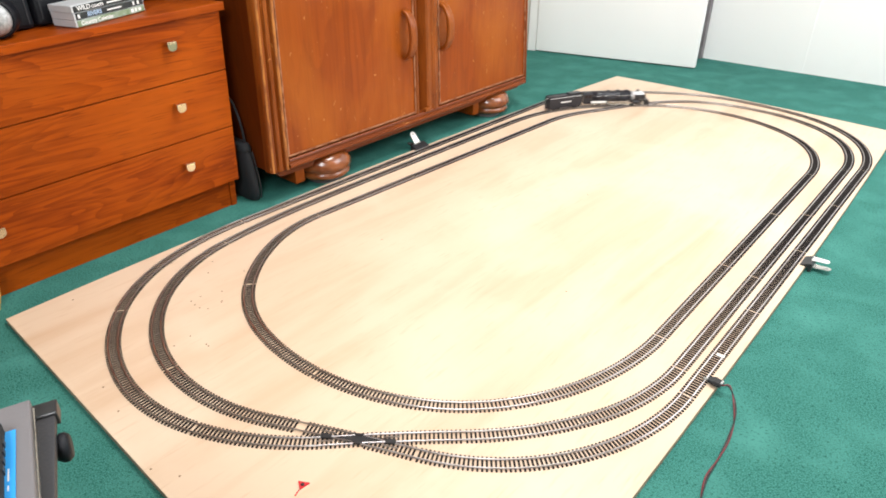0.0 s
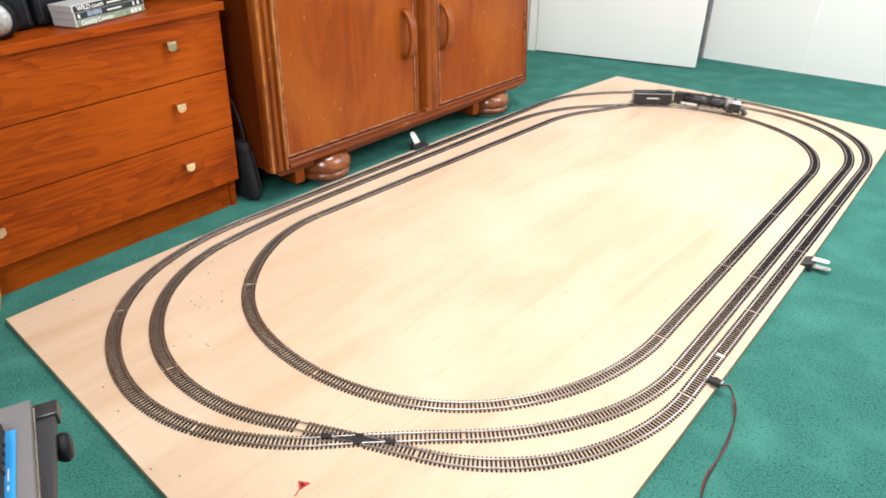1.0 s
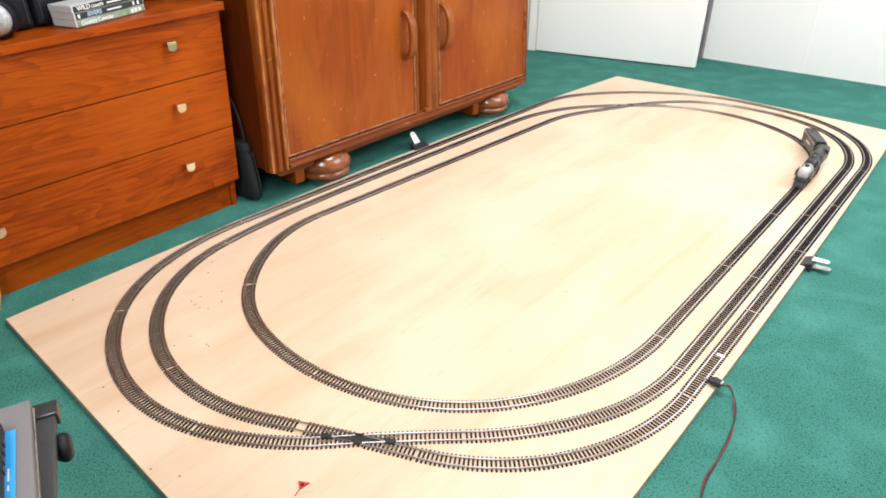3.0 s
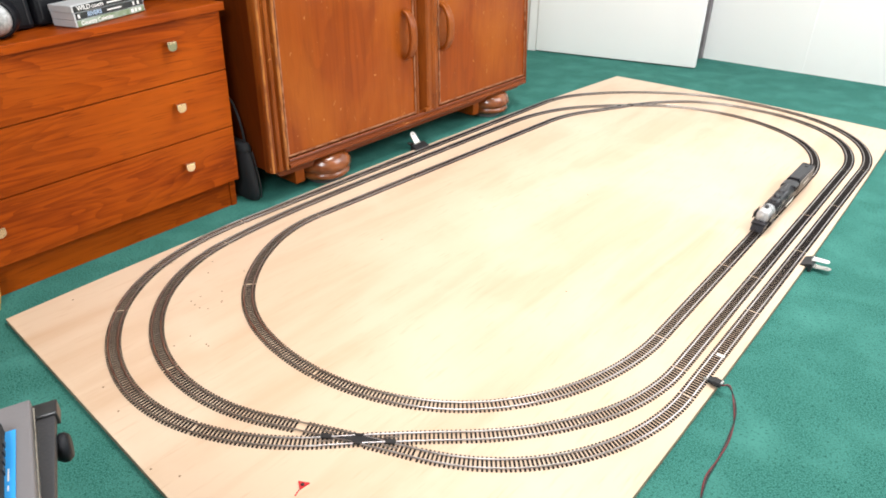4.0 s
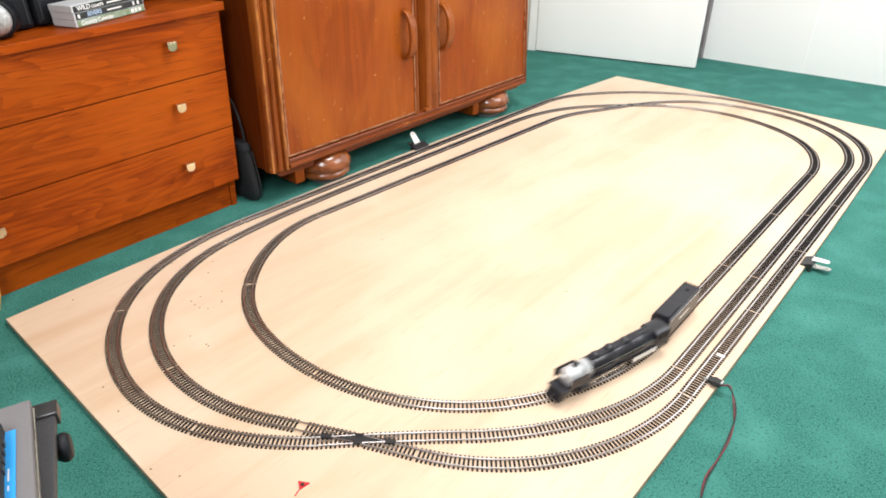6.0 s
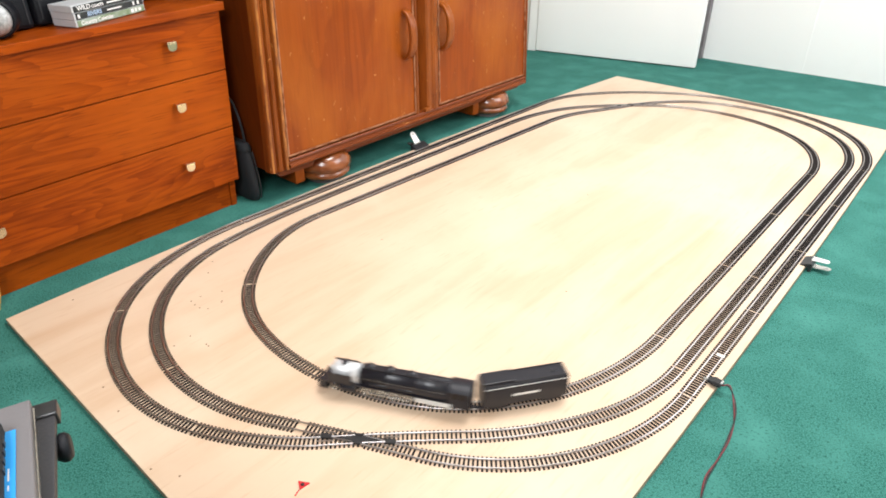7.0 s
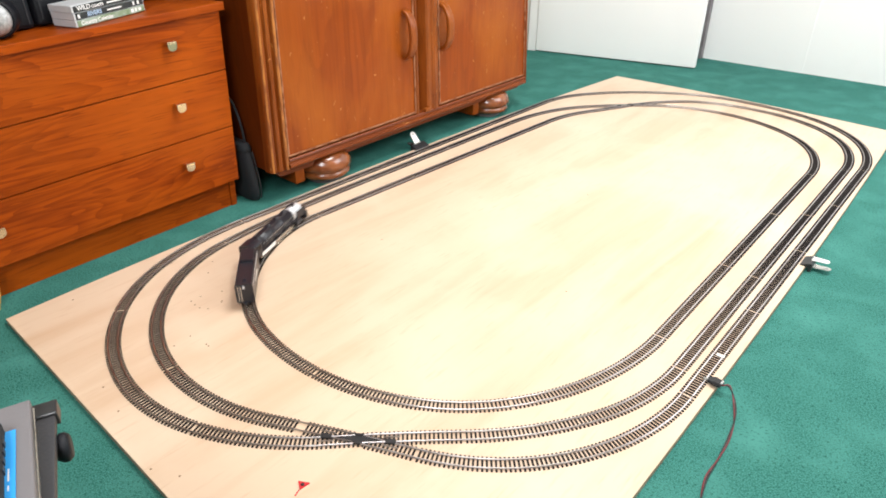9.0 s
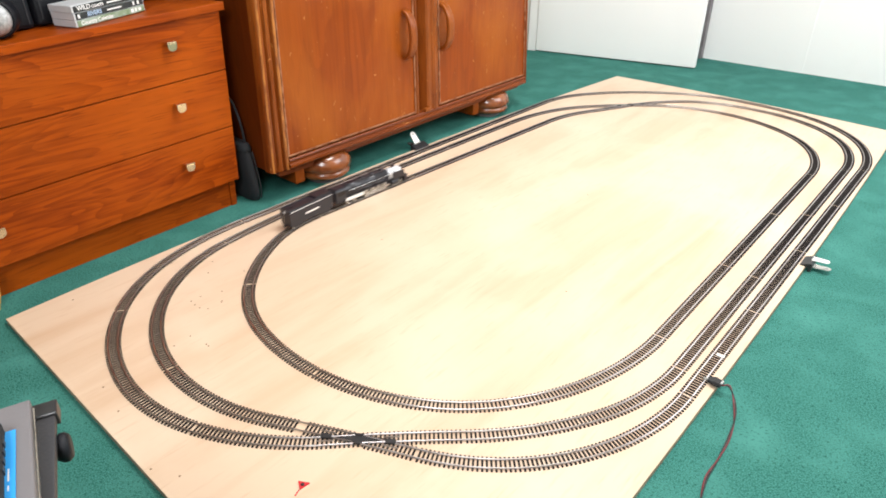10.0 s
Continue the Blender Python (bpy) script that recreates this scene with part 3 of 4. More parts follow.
# ---- train ----
def locomotive():
    """Nose towards +x, rail head at z = 0."""
    loco = thing("steam_locomotive", "black model steam locomotive with a silver smokebox", "locomotive")

    def p(name, bm, mat, label="", parent=loco, smooth=False):
        return part(name, bm, mat, parent, label, smooth)

    zc, r = 0.0315, 0.0172
    p("boiler", lathe([(0.0, -0.098), (r + 0.0016, -0.098), (r + 0.0016, -0.050), (r + 0.0008, -0.045), (r + 0.0012, -0.043), (r + 0.0012, -0.041), (r + 0.0004, -0.040), (r + 0.0004, 0.010),
                       (r + 0.0009, 0.011), (r + 0.0009, 0.013), (r, 0.014), (r - 0.0004, 0.0625)], 28, "x", at=(0, 0, zc)), "loco_black", smooth=True)
    box_ = p("smokebox", lathe([(r - 0.0008, 0.063), (r - 0.0012, 0.112), (r - 0.0014, 0.1135), (r - 0.002, 0.114), (r - 0.002, 0.1155), (r - 0.005, 0.117), (0.004, 0.1185), (0.0, 0.1185)], 28, "x", at=(0, 0, zc)),
             "silver", "pale silver-grey smokebox and door", smooth=True)
    p("headlamp", lathe([(0.0, 0.1185), (0.0032, 0.1185), (0.0036, 0.1225), (0.003, 0.1235), (0.0, 0.1235)], 14, "x", at=(0, 0, zc + 0.004)), "silver", "small round headlamp", box_)
    p("chimney", lathe([(0.0050, 0.0), (0.0050, 0.0035), (0.0058, 0.0045), (0.0058, 0.006), (0.0042, 0.006)], 16, at=(0.094, 0, zc + r - 0.0022)), "loco_black")
    for x in (0.0640, 0.0835):
        p("strap", lathe([(r - 0.0004, x), (r - 0.0004, x + 0.0016)], 28, "x", at=(0, 0, zc)), "loco_black", "thin black boiler band")
    for x, a, h in ((0.046, 0.0078, 0.0066), (0.010, 0.0086, 0.0070), (-0.030, 0.0074, 0.0060)):
        p("dome", lathe([(a * 1.15, 0.0), (a, 0.0012), (a, h * 0.55), (a * 0.8, h * 0.85), (a * 0.35, h), (0.0, h)], 18, at=(x, 0, zc + r - 0.0012)), "loco_black", smooth=True)
    p("casing", box(-0.098, 0.060, -0.0068, 0.0068, zc + r - 0.0022, zc + r + 0.0014, 0.0012), "loco_black")
    # cab with a curved roof
    roof = [(-0.0185, 0.0150), (0.0185, 0.0150), (0.0185, 0.0425)] + [(0.0195 * math.cos(t), 0.0425 + 0.0068 * math.sin(t)) for t in np.linspace(0.15, math.pi - 0.15, 11)] + [(-0.0185, 0.0425)]
    cab = p("cab", prism(roof, -0.138, -0.099, "yzx", 0.0006), "loco_black")
    for sd in (-1, 1):
        for x in (-0.130, -0.116):
            part("window", box(x, x + 0.010, sd * 0.0187 - 0.0003, sd * 0.0187 + 0.0003, 0.032, 0.041), "dark_gap", cab, "dark cab window")
        part("side_sheet", box(-0.104, -0.040, sd * 0.0186 - 0.0006, sd * 0.0186 + 0.0006, 0.0128, 0.0205, 0.0005), "white_paint", loco, "white painted panel below the running board")
        part("running_board", box(-0.098, 0.108, sd * 0.0172 - 0.0026, sd * 0.0172 + 0.0026, 0.0225, 0.0238, 0.0003), "loco_black", loco)
        part("smoke_deflector", box(0.076, 0.122, sd * 0.0202 - 0.0005, sd * 0.0202 + 0.0005, 0.0242, 0.0395, 0.0004), "loco_black", loco, "thin black smoke deflector plate")
        part("cylinder", lathe([(0.0, 0.072), (0.0062, 0.072), (0.0066, 0.074), (0.0066, 0.096), (0.0062, 0.098), (0.0, 0.098)], 16, "x", at=(0, sd * 0.0150, 0.0130)), "loco_black", loco)
        part("valve_chest", lathe([(0.0, 0.074), (0.0036, 0.074), (0.0036, 0.096), (0.0, 0.096)], 12, "x", at=(0, sd * 0.0150, 0.0205)), "loco_black", loco)
        part("hand_rail", tube([(-0.095, sd * 0.0182, 0.0370), (0.070, sd * 0.0172, 0.0370)], 0.0004, 6), "steel", loco, "thin steel boiler hand rail")
        part("piston_rod", box(0.048, 0.074, sd * 0.0150 - 0.0007, sd * 0.0150 + 0.0007, 0.0122, 0.0138), "steel", loco)
        for x in (-0.02, 0.03):
            part("air_tank", lathe([(0.0, x - 0.016), (0.0032, x - 0.016), (0.0036, x - 0.014), (0.0036, x + 0.014), (0.0032, x + 0.016), (0.0, x + 0.016)], 12, "x", at=(0, sd * 0.0155, 0.0278)), "loco_black", loco, smooth=True)
    p("frame", box(-0.130, 0.118, -0.0062, 0.0062, 0.0075, 0.0225, 0.0006), "loco_black")
    p("firebox", box(-0.099, -0.046, -0.0150, 0.0150, 0.0200, 0.0350, 0.003), "loco_black")
    pilot = [(0.128, 0.0035), (0.146, 0.0035), (0.139, 0.0165), (0.128, 0.0185)]
    p("pilot", prism(pilot, -0.0150, 0.0150, "xzy", 0.0008), "loco_black", "sloping black pilot")
    p("pilot_deck", box(0.108, 0.138, -0.0175, 0.0175, 0.0180, 0.0212, 0.0006), "loco_black")
    p("coupler", box(0.139, 0.149, -0.0022, 0.0022, 0.0080, 0.0120, 0.0006), "loco_black")
    p("drawbar", box(-0.158, -0.137, -0.003, 0.003, 0.0085, 0.0105), "loco_black")

    def wheelset(name, x, rad, spokes, y=0.0082):
        b = bmesh.new()
        for sd in (-1, 1):
            y0, y1 = (sd * y, sd * (y + 0.0030))
            lathe([(rad * 0.86, y0), (rad * 1.06, y0), (rad * 1.06, y0 + sd * 0.0006), (rad, y0 + sd * 0.0009), (rad, y1), (rad * 0.86, y1), (rad * 0.86, y0)], 20, "y", bm=b)
            lathe([(rad * 0.25, y0), (rad * 0.25, y1), (0.0, y1)], 10, "y", bm=b)
            for k in range(spokes):
                q = bmesh.new()
                box(rad * 0.2, rad * 0.9, -rad * 0.05, rad * 0.05, -0.0007, 0.0007, bm=q)
                bmesh.ops.transform(q, matrix=pose(0, (y0 + y1) / 2, 0) @ pose(0, 0, 0, 90, 0, 0), verts=q.verts)
                bmesh.ops.transform(q, matrix=pose(0, 0, 0, 0, 360 * k / spokes, 0), verts=q.verts)
                me = bpy.data.meshes.new("scratch")
                q.to_mesh(me)
                q.free()
                b.from_mesh(me)
                bpy.data.meshes.remove(me)
        box(-0.001, 0.001, -y, y, -0.001, 0.001, bm=b)
        return part(name, b, "steel", loco, "spoked wheels with bright tyres", m=pose(x, 0, rad))

    drivers = [wheelset("driving_wheelset", x, 0.0104, 10) for x in (0.052, 0.0275, 0.003, -0.0215)]
    for x in (0.116, 0.086):
        wheelset("leading_wheelset", x, 0.0056, 6)
    for x in (-0.066, -0.092):
        wheelset("trailing_wheelset", x, 0.0060, 6)
    rods = []
    for sd in (-1, 1):
        b = box(-0.040, 0.040, -0.0006, 0.0006, -0.0011, 0.0011, 0.0002, seg=1)
        for x in (-0.03675, -0.01225, 0.01225, 0.03675):
            lathe([(0.0, -0.0009), (0.0018, -0.0009), (0.0018, 0.0009), (0.0, 0.0009)], 10, "y", bm=b, at=(x, 0, 0))
        rods.append(part("side_rod", b, "steel", loco, "bright steel coupling rod", m=pose(0.01525, sd * 0.0123, 0.0104)))
    return loco, drivers, rods


def tender():
    td = thing("tender", "long boxy black tender with a white lettering strip", "tender")
    body = [(-0.0180, 0.0110), (0.0180, 0.0110), (0.0180, 0.0455), (0.0172, 0.0480), (0.0150, 0.0492), (-0.0150, 0.0492), (-0.0172, 0.0480), (-0.0180, 0.0455)]
    part("body", prism(body, -0.077, 0.077, "yzx", 0.0005), "loco_black", td)
    rim = bmesh.new()
    for sd in (-1, 1):
        box(-0.076, 0.076, sd * 0.0150 - 0.0004, sd * 0.0150 + 0.0004, 0.0492, 0.0508, bm=rim)
    box(-0.0765, -0.0757, -0.0150, 0.0150, 0.0492, 0.0508, bm=rim)
    part("rim", rim, "loco_black", td)
    part("coal_bunker", box(0.020, 0.076, -0.0140, 0.0140, 0.0492, 0.0540, 0.0012), "loco_black", td)
    part("water_hatch", lathe([(0.005, 0.0), (0.005, 0.0016), (0.0, 0.0022)], 14, at=(-0.055, 0, 0.0492)), "loco_black", td)
    for sd in (-1, 1):
        part("lettering_strip", box(-0.024, 0.024, sd * 0.01815 - 0.0002, sd * 0.01815 + 0.0002, 0.0262, 0.0302), "white_paint", td, "strip of small white lettering")
        # pale strip stands in for the highlight along the body's rounded edge
        part("edge_highlight", box(-0.074, 0.074, sd * 0.01815 - 0.00015, sd * 0.01815 + 0.00015, 0.0443, 0.0455), "lettering", td, "thin pale strip for the highlight on the rounded top edge")
    part("rear_lamp", lathe([(0.0, -0.0800), (0.0026, -0.0800), (0.0026, -0.0768), (0.0, -0.0768)], 12, "x", at=(0, 0, 0.044)), "silver", td)
    ladder = bmesh.new()
    for y in (0.006, 0.012):
        box(-0.0784, -0.0778, y - 0.0004, y + 0.0004, 0.014, 0.047, bm=ladder)
    for k in range(5):
        box(-0.0784, -0.0778, 0.006, 0.012, 0.017 + 0.006 * k, 0.0178 + 0.006 * k, bm=ladder)
    part("ladder", ladder, "steel", td)
    part("underframe", box(-0.078, 0.078, -0.0150, 0.0150, 0.0085, 0.0109), "loco_black", td)
    for x in (-0.048, 0.048):
        truck = part("truck", box(-0.022, 0.022, -0.0045, 0.0045, 0.0040, 0.0084), "loco_black", td, m=pose(x, 0, 0))
        for sd in (-1, 1):
            part("side_frame", prism([(-0.022, 0.0055), (-0.012, 0.0030), (0.012, 0.0030), (0.022, 0.0055), (0.020, 0.0082), (-0.020, 0.0082)], sd * 0.0136 - 0.001, sd * 0.0136 + 0.001, "xzy"), "loco_black", truck)
        for dx in (-0.014, 0.014):
            b = bmesh.new()
            for sd in (-1, 1):
                lathe([(0.0, sd * 0.0082), (0.0062, sd * 0.0082), (0.0057, sd * 0.0092), (0.0056, sd * 0.0112), (0.0, sd * 0.0112)], 16, "y", bm=b)
            part("wheelset", b, "steel", truck, m=pose(dx, 0, 0.0056))
    part("coupler", box(-0.086, -0.076, -0.0022, 0.0022, 0.0080, 0.0120, 0.0006), "loco_black", td)
    return td


LOCO, DRIVERS, RODS = locomotive()
TENDER = tender()
# bodies stand a little taller over their wheels
for vehicle in (LOCO, TENDER):
    for ob in vehicle.children_recursive:
        if "wheel" not in ob.name and "rod" not in ob.name:
            ob.data.transform(Matrix.Diagonal((1, 1.05, 1.19 if vehicle == LOCO else 1.14, 1)))

# distance of the train's middle along the line
TIMES = (0, 0.5, 1, 1.5, 2, 2.5, 4, 5, 5.5, 7, 7.5, 8, 8.5, 9, 9.5, 10)
RAN = (1.168, 1.362, 1.550, 1.740, 1.934, 2.131, 2.690, 3.136, 3.368, 3.998, 4.200, 4.396, 4.584, 4.757, 4.932, 5.122)


def ran(t):
    """Smooth reading of the table (cubic between its rows)."""
    t = min(max(t, 0.0), 10.0)
    i = min(max(int(np.searchsorted(TIMES, t)) - 1, 0), len(TIMES) - 2)

    def slope(j):
        a, b = max(j - 1, 0), min(j + 1, len(TIMES) - 1)
        return (RAN[b] - RAN[a]) / (TIMES[b] - TIMES[a])

    h = TIMES[i + 1] - TIMES[i]
    u = (t - TIMES[i]) / h
    return ((2 * u ** 3 - 3 * u ** 2 + 1) * RAN[i] + (u ** 3 - 2 * u ** 2 + u) * h * slope(i)
            + (3 * u ** 2 - 2 * u ** 3) * RAN[i + 1] + (u ** 3 - u ** 2) * h * slope(i + 1))


def riding(s, front, rear):
    """Pose of a vehicle that rides the line on two pivots; its origin is at s."""
    a, b = along(s + front), along(s + rear)
    h = math.atan2(a[1] - b[1], a[0] - b[0])
    f = -rear / (front - rear)
    x, y = b[0] + (a[0] - b[0]) * f, b[1] + (a[1] - b[1]) * f
    return pose(x, y, RAIL_TOP, 0, 0, math.degrees(h))


def motions():
    times = [round(i * 0.1, 3) for i in range(101)]
    walk(LOCO, [(t, riding(ran(t) + 0.078, 0.068, -0.072)) for t in times])
    walk(TENDER, [(t, riding(ran(t) - 0.148, 0.048, -0.048)) for t in times])
    fine = [i / 30 for i in range(301)]
    turn = [math.degrees((ran(t) - ran(0)) / 0.0104) for t in fine]
    for ob, x in zip(DRIVERS, (0.052, 0.0275, 0.003, -0.0215)):
        walk(ob, [(t, pose(x, 0, 0.0104, 0, a, 0)) for t, a in zip(fine, turn)])
    for ob, sd in zip(RODS, (-1, 1)):
        walk(ob, [(t, pose(0.01525 + 0.0050 * math.sin(radians(a + 90 * (sd > 0))), sd * 0.0123, 0.0104 + 0.0050 * math.cos(radians(a + 90 * (sd > 0))))) for t, a in zip(fine, turn)])


# ---- things on the board and the carpet ----
def binder_clip(name, m, label, open_deg):
    """Black sprung body over the board's edge, two pressed steel levers; +x points off the board."""
    c = thing(name, label, "clip", m @ Matrix.Diagonal((1.2, 1.25, 1.2, 1.0)) if open_deg > 20 else m, group="clips on the board edge")
    body = [(-0.016, TOP + 0.0002), (-0.014, TOP + 0.0022), (0.006, TOP + 0.0105), (0.0105, TOP + 0.0100), (0.0115, TOP - 0.001), (0.0105, TOP - 0.0106), (0.004, TOP - 0.0106), (0.004, TOP + 0.0002)]
    part("body", prism(body, -0.026, 0.026, "xzy", 0.0006), "black_plastic", c)
    for sg, deg, z in ((1, open_deg, TOP + 0.0108), (-1, 6, TOP - 0.0040)):
        lever = prism([(0, -0.011), (0.020, -0.0095), (0.032, -0.0090), (0.0365, -0.005), (0.0380, 0.0), (0.0365, 0.005), (0.032, 0.0090), (0.020, 0.0095), (0, 0.011)], 0, 0.0016, "xyz", 0.0004)
        lv = part("lever", lever, "steel" if sg < 0 else "white_paint", c, "pressed steel lever with a hole", m=pose(0.004 if sg > 0 else 0.0118, 0.004 * sg, z, 0, -deg, 0))
        part("hole", lathe([(0.0, 0.00162), (0.0024, 0.00162), (0.0024, 0.0020), (0.0016, 0.0020), (0.0016, 0.00175), (0.0, 0.00175)], 14, at=(0.029, 0, 0)), "jamb", lv)
        part("curl", tube([(0.001, -0.010, 0.0010), (0.001, 0.010, 0.0010)], 0.0019, 8), "steel", lv)
    return c


binder_clip("binder_clip", pose(1.222, 1.372, 0, 0, 0, 0), "black binder clip with bright levers on the board edge", 4)
binder_clip("binder_clip", pose(-0.030, 1.325, 0, 0, 0, 182), "black binder clip with one lever raised beside the wardrobe", 52)

# feeder clip and its twin wire
feeder = thing("power_clip", "black plastic track feeder clip at the board edge", "power clip", pose(1.213, 0.788, TOP, 0, 0, 0) @ Matrix.Scale(0.85, 4))
part("body", prism([(-0.012, -0.010), (0.004, -0.015), (0.017, -0.013), (0.019, 0.008), (0.000, 0.013), (-0.013, 0.004)], 0.0048, 0.0120, "xyz", 0.0015), "black_plastic", feeder)
part("cover", box(0.000, 0.014, -0.010, 0.006, 0.0121, 0.0138, 0.001), "black_plastic", feeder)
part("contact_blade", box(-0.022, -0.012, -0.004, 0.003, 0.0050, 0.0058), "steel", feeder)
for y in (-0.004, 0.003):
    part("terminal", lathe([(0.0, 0.0), (0.0020, 0.0), (0.0020, 0.003), (0.0, 0.0038)], 10, at=(0.0165, y, 0.0118)), "white_paint", feeder, "bright terminal screw")

cable = thing("twin_wire", "thin red and black twin wire trailing over the carpet", "wire")
line = smooth_line([(1.226, 0.785, 0.018), (1.240, 0.792, 0.018), (1.258, 0.772, 0.006), (1.274, 0.728, 0.004), (1.282, 0.675, 0.004), (1.285, 0.617, 0.004), (1.285, 0.576, 0.004),
                    (1.294, 0.532, 0.004), (1.302, 0.502, 0.004), (1.316, 0.450, 0.004)], 10)
for k, mat in ((0, "red_wire"), (1, "black_plastic")):
    twist = [q + 0.0015 * Vector((math.cos(0.16 * i + math.pi * k), math.sin(0.16 * i + math.pi * k), 0.35 * math.sin(0.16 * i + math.pi * k))) for i, q in enumerate(line)]
    part("wire", tube(twist, 0.0012, 8), mat, cable, "red insulated wire" if k == 0 else "black insulated wire", smooth=True)

marker = thing("red_marker", "small red plastic triangle marker lying on the plywood", "marker", pose(0.8260, 0.1480, TOP))
part("triangle", prism([(-0.0090, -0.0010), (0.0062, -0.0095), (0.0080, 0.0088)], 0.0, 0.0022, "xyz", 0.0004), "red_plastic", marker)
part("stud", lathe([(0.0, 0.0022), (0.0030, 0.0022), (0.0026, 0.0034), (0.0, 0.0038)], 12, at=(0.0022, -0.001, 0)), "black_plastic", marker)
part("stem", prism([(0.0036, -0.0086), (0.0058, -0.0100), (0.0104, -0.0205), (0.0086, -0.0213)], 0.0, 0.0014, "xyz", 0.0002), "red_plastic", marker)

# white insulating joiner between two lengths of the outer track
joiner = thing("track_joiner", "white plastic insulating piece between two track lengths", "track joiner", pose(1.193, 0.874, TOP, 0, 0, 0))
part("bar", box(-0.0075, 0.0075, -0.0040, 0.0040, 0.0, 0.0032, 0.0006), "white_paint", joiner)

# pin heads and dents that mark the plywood
for x, y in ((0.242, 0.296), (0.24, 0.32), (0.292, 0.342), (0.296, 0.305), (0.279, 0.295), (0.163, 0.385), (0.124, 0.42), (0.22, 0.446), (0.258, 0.363), (0.361, 0.191), (0.413, 0.236), (0.356, 0.229), (0.616, 1.365), (0.039, 0.126), (0.376, 0.044), (0.458, 0.034), (0.623, 0.009), (0.67, 0.032), (0.261, 0.294), (0.296, 0.338), (0.405, 0.236), (0.056, 0.351), (0.845, 0.875), (0.355, 0.771)):
    nail = new("panel_pin", bpy.data.meshes.get("panel_pin") or mesh_of("panel_pin", lathe([(0.0019, 0.0), (0.0017, 0.0004), (0.0, 0.0005)], 8), "pin_rust"))
    nail.parent, nail.matrix_basis = board, pose(x, y, TOP)

# small folding table with a laptop, a leaflet and a phone on it
table = thing("folding_table", "small dark grey folding table with black corner caps", "table", pose(0.9489, -0.1319, 0, 0, 0, -20.8))
# the unseen part of the top is enlarged to shade the carpet
part("tabletop", box(0.0, 0.50, -0.50, 0.0, 0.443, 0.450, 0.001), "dark_grey", table)
part("corner_cap", box(-0.004, 0.013, -0.060, 0.002, 0.440, 0.4530, 0.002, seg=3), "black_plastic", table, "black plastic corner cap")
part("hinge_knob", lathe([(0.0, -0.004), (0.009, -0.004), (0.0115, 0.0), (0.0115, 0.003), (0.009, 0.006), (0.0, 0.006)], 24, "y", at=(0.034, 0.001, 0.434)), "leather_black", table, "round black hinge knob", smooth=True)
for x in (0.16, 0.44):
    for y in (-0.44, -0.16):
        part("leg", box(x - 0.010, x + 0.010, y - 0.010, y + 0.010, 0.0, 0.4428, 0.003), "black_plastic", table)
flat = thing("laptop", "closed grey laptop lying on the folding table", "laptop", pose(0.948, -0.147, 0.4506, 0, 0, -17.5))
part("base", box(0, 0.26, -0.20, 0.0022, 0.0, 0.0062, 0.001), "steel", flat, "silver lower half")
part("gasket", box(0.001, 0.258, -0.198, 0.001, 0.0064, 0.0078), "black_plastic", flat)
part("lid", box(0, 0.26, -0.20, 0.0015, 0.0080, 0.0150, 0.002, seg=3), "grey_case", flat, "matt grey lid")
paper = thing("blue_leaflet", "bright blue leaflet strip lying on the laptop", "leaflet", pose(0.976, -0.1643, 0.4658, 0, 0, -18.5))
part("sheet", box(0, 0.16, -0.010, 0.0, 0.0, 0.0010), "blue", paper)
for x0, x1 in ((0.040, 0.052), (0.056, 0.061)):
    part("print_bar", box(x0, x1, -0.0045, -0.0036, 0.00105, 0.0012), "lettering", paper, "pale unreadable print")
phone = thing("phone", "black rounded phone in a ribbed case on the laptop", "phone", pose(0.9755, -0.1700, 0.4672, 0, 0, -18.1))
part("body", box(0, 0.13, -0.060, 0.0, 0.0, 0.012, 0.005, seg=4), "fabric_black", phone)
for k in range(4):
    part("side_key", box(0.016 + 0.009 * k, 0.022 + 0.009 * k, -0.0008, 0.0010, 0.004, 0.009, 0.0006), "black_plastic", phone)

# slim black bag between the two pieces of furniture
bag = thing("shoulder_bag", "slumped black fabric bag standing between chest and wardrobe", "bag", pose(-0.128, 0.7085, 0))


def soft_body(x_back, rows, half):
    """A stuffed fabric body: (height, front reach, half width factor) rows, sagging a little between them."""
    b = bmesh.new()
    rings = []
    for z, front, wide in rows:
        ring = []
        for k in range(14):
            a = 2 * math.pi * k / 14
            c, d = math.cos(a), math.sin(a)
            mid, ext = (front + x_back) / 2, (front - x_back) / 2
            crease = 0.0022 * math.sin(5.0 * a + 70 * z)
            ring.append(b.verts.new((mid + (ext + crease) * math.copysign(abs(c) ** 0.5, c), half * wide * math.copysign(abs(d) ** 0.5, d), z)))
        rings.append(ring)
    for a, c in zip(rings, rings[1:]):
        for k in range(14):
            b.faces.new((a[k], a[(k + 1) % 14], c[(k + 1) % 14], c[k]))
    b.faces.new(rings[0]), b.faces.new(rings[-1])
    return b


part("body", soft_body(-0.24, [(0.0, 0.012, 0.8), (0.006, 0.024, 0.95), (0.03, 0.030, 1.0), (0.08, 0.028, 1.0), (0.12, 0.021, 1.0), (0.148, 0.014, 0.97), (0.158, 0.010, 0.9)], 0.0155), "fabric_black", bag, smooth=True)
part("flap", soft_body(-0.24, [(0.150, 0.0135, 0.98), (0.154, 0.0165, 1.0), (0.168, 0.013, 1.0), (0.175, 0.006, 0.92)], 0.0160), "fabric_black", bag, smooth=True)
part("piping", tube(smooth_line([(0.014, 0.010, 0.150), (0.024, 0.011, 0.10), (0.031, 0.011, 0.05), (0.026, 0.010, 0.010)], 6), 0.0018, 8), "dark_grey", bag, smooth=True)
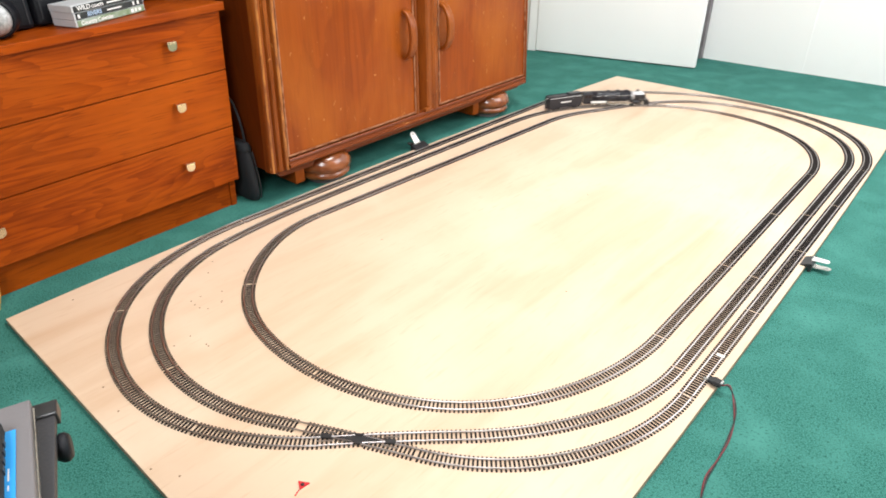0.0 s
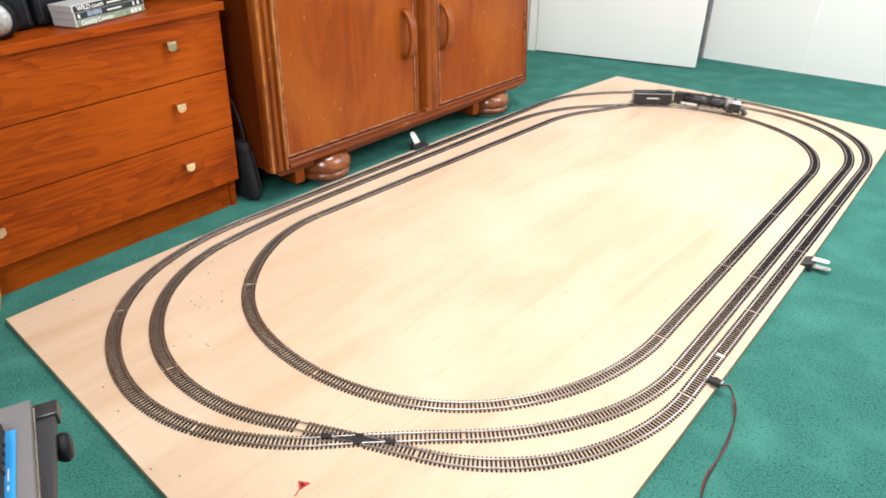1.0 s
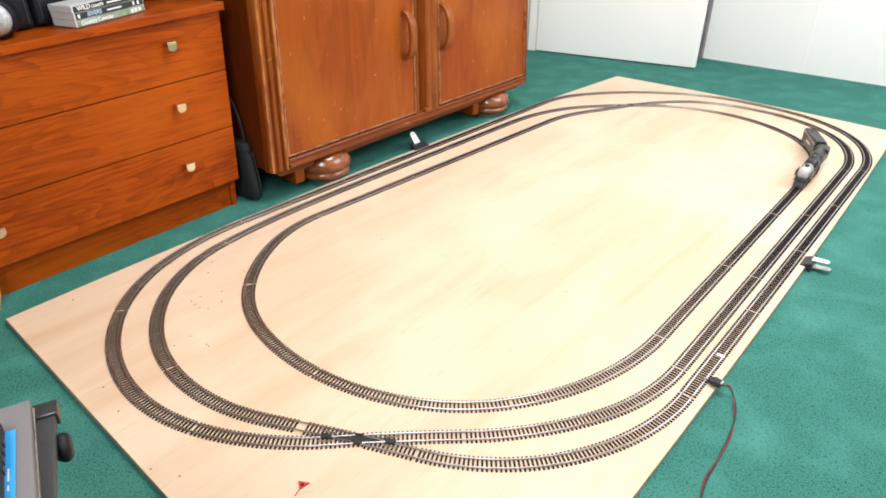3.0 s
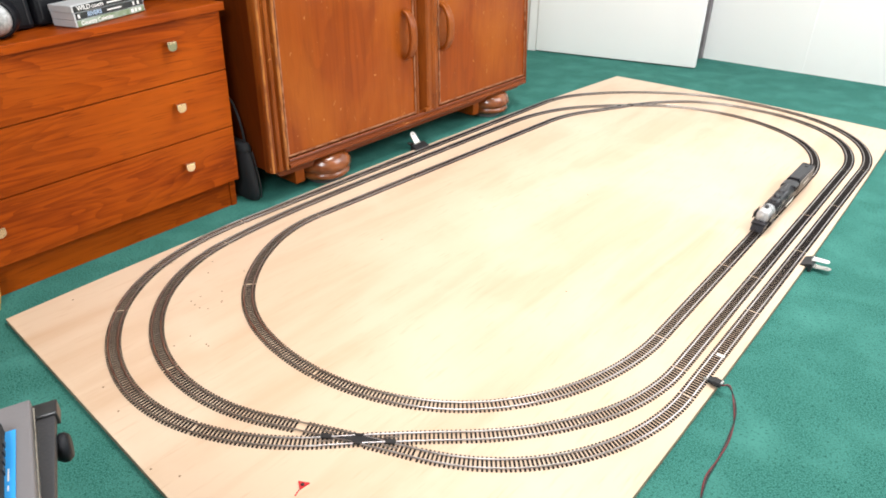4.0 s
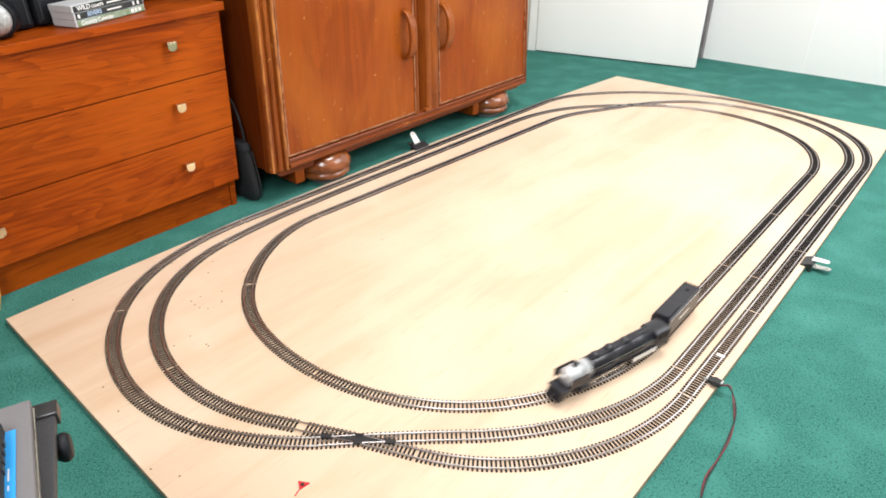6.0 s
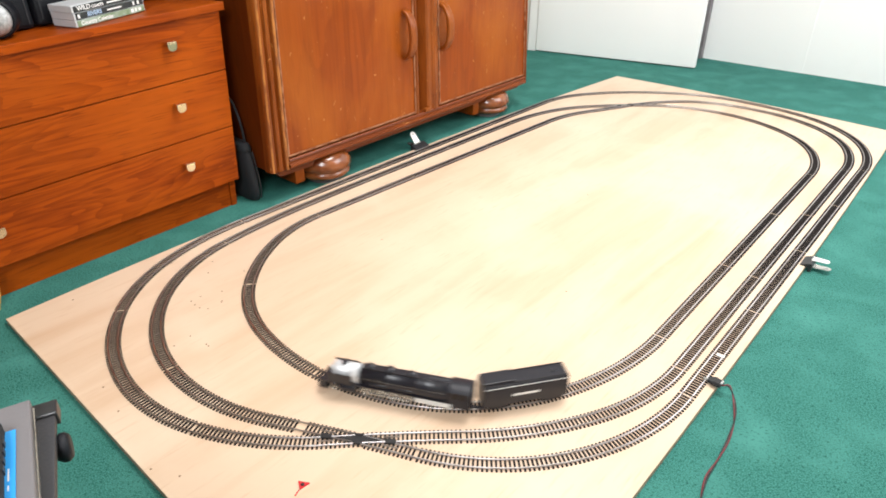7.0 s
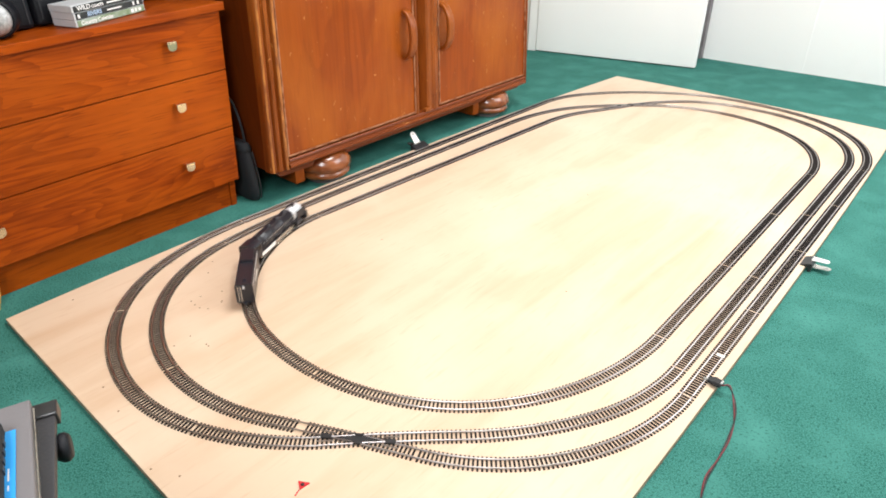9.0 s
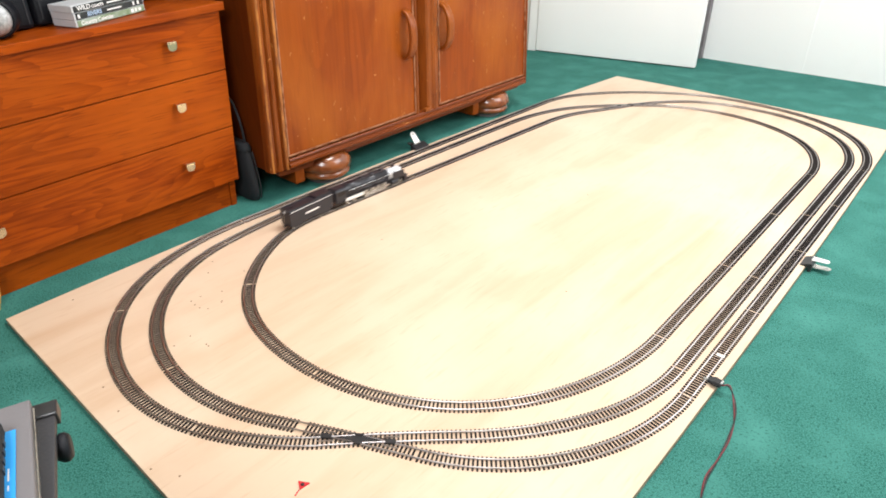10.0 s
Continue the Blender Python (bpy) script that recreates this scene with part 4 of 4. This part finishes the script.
part("strap", tube(smooth_line([(-0.006, 0.004, 0.172), (-0.014, 0.004, 0.230), (-0.034, 0.002, 0.284), (-0.056, 0.0, 0.298), (-0.085, -0.002, 0.275), (-0.100, -0.002, 0.170)], 8), 0.0035, 8), "fabric_black", bag, smooth=True)

# pale pine leg of something beside the chest
leg = thing("pine_leg", "tapered varnished pine furniture leg beside the chest", "furniture leg", pose(-0.068, 0.006, 0, 0, 0, 0))
part("post", prism([(-0.03, 0.0), (0.002, 0.0), (0.014, 0.035), (0.022, 0.075), (0.020, 0.102), (-0.03, 0.112)], -0.012, 0.012, "yzx", 0.002), "pine", leg)


# ---- on top of the chest ----
def top_z(y):
    return 0.557 * (1 + 0.082 * (y - 0.690)) + 0.0012


def disc_case(k, title, mat, size, text_mat, dy, bars):
    tilt = math.degrees(math.atan(0.557 * 0.082))
    base = pose(-0.112, 0.344, top_z(0.344) + 0.0003, 0, 0, 16.5) @ pose(0, 0, 0, tilt, 0, 0) @ pose(0.0, dy, 0.0149 * k)
    d = thing("disc_case", "plastic disc case in a stack, spine outwards", "disc case", base, group="stack of disc cases")
    part("shell", box(-0.074, -0.0012, 0.0, 0.190, 0.0, 0.0143, 0.0012), "dvd_plastic", d, "translucent grey plastic shell")
    part("spine", box(-0.0012, 0.0004, 0.004, 0.187, 0.0008, 0.0135), mat, d, "printed spine")
    part("cover", box(-0.070, -0.006, 0.004, 0.187, 0.0144, 0.0149), "dvd_plastic", d, "printed grey cover")
    x = 0.012
    for text, sz, tm in title:
        cu = bpy.data.curves.new("title", "FONT")
        cu.body, cu.size, cu.extrude = text, sz, 0.0001
        cu.offset = 0.00022
        cu.materials.append(M[tm])
        ob = new("title", cu)
        ob.parent = d
        ob.matrix_basis = pose(0.0007, x, 0.0032, 90, 0, 90)
        x += sz * 0.68 * len(text)
    for y0, y1, z0, z1 in bars:
        part("print_bar", box(0.0004, 0.0008, y0, y1, z0, z1), "lettering", d, "small pale unreadable print")


disc_case(0, [("Country Calendar", 0.0118, "lettering")], "dvd_green", 0.011, "lettering", 0.0, ((0.148, 0.156, 0.003, 0.011), (0.160, 0.165, 0.003, 0.011), (0.170, 0.178, 0.004, 0.010)))
disc_case(1, [(" ", 0.03, "lettering"), ("RIVERS", 0.0125, "lettering_blue")], "dvd_black", 0.012, "lettering_blue", 0.0005, ((0.008, 0.013, 0.003, 0.011), (0.085, 0.125, 0.005, 0.008), (0.157, 0.162, 0.003, 0.011), (0.170, 0.175, 0.003, 0.011)))
disc_case(2, [("WILD", 0.0135, "lettering"), ("COASTS", 0.0085, "lettering")], "dvd_black", 0.013, "lettering", -0.0005, ((0.090, 0.132, 0.005, 0.008), (0.157, 0.161, 0.003, 0.011), (0.166, 0.170, 0.003, 0.011), (0.176, 0.180, 0.004, 0.010)))


def black_case(y0, y1, x, deep, high, round_):
    z = top_z((y0 + y1) / 2) + 0.557 * 0.082 * (y1 - y0) / 2
    c = thing("equipment_pouch", "padded black equipment pouch standing on the chest", "pouch", pose(x, (y0 + y1) / 2, z, 0, 0, 10), group="black pouches")
    h = (y1 - y0) / 2
    part("body", box(-deep, 0, -h, h, 0.0, high, round_, seg=4), "leather_black", c, smooth=False)
    part("seam", box(-0.004, 0.0012, -h * 0.78, -h * 0.70, 0.012, high - 0.02), "fabric_black", c)
    part("zip_line", box(-0.004, 0.0014, h * 0.55, h * 0.62, 0.010, high - 0.015), "dark_grey", c)


black_case(0.232, 0.292, -0.190, 0.12, 0.19, 0.018)
black_case(0.296, 0.385, -0.197, 0.14, 0.21, 0.014)
black_case(0.389, 0.472, -0.226, 0.12, 0.17, 0.012)
black_case(0.476, 0.560, -0.254, 0.12, 0.15, 0.014)
black_case(0.568, 0.640, -0.290, 0.12, 0.09, 0.014)

speaker = thing("round_speaker", "small round black speaker with a silver mesh front", "speaker", pose(-0.150, 0.205, top_z(0.205) + 0.0405, 0, 0, -28))
part("mesh_front", lathe([(0.0, 0.034), (0.010, 0.0335), (0.020, 0.031), (0.028, 0.026), (0.033, 0.018), (0.034, 0.012)], 36, "x"), "mesh_metal", speaker, "domed silver mesh front", smooth=True)
part("housing", lathe([(0.0, -0.040), (0.034, -0.040), (0.040, -0.034), (0.0405, 0.004), (0.039, 0.011), (0.0345, 0.014), (0.034, 0.011)], 36, "x"), "leather_black", speaker, "black rubber housing", smooth=True)


motions()
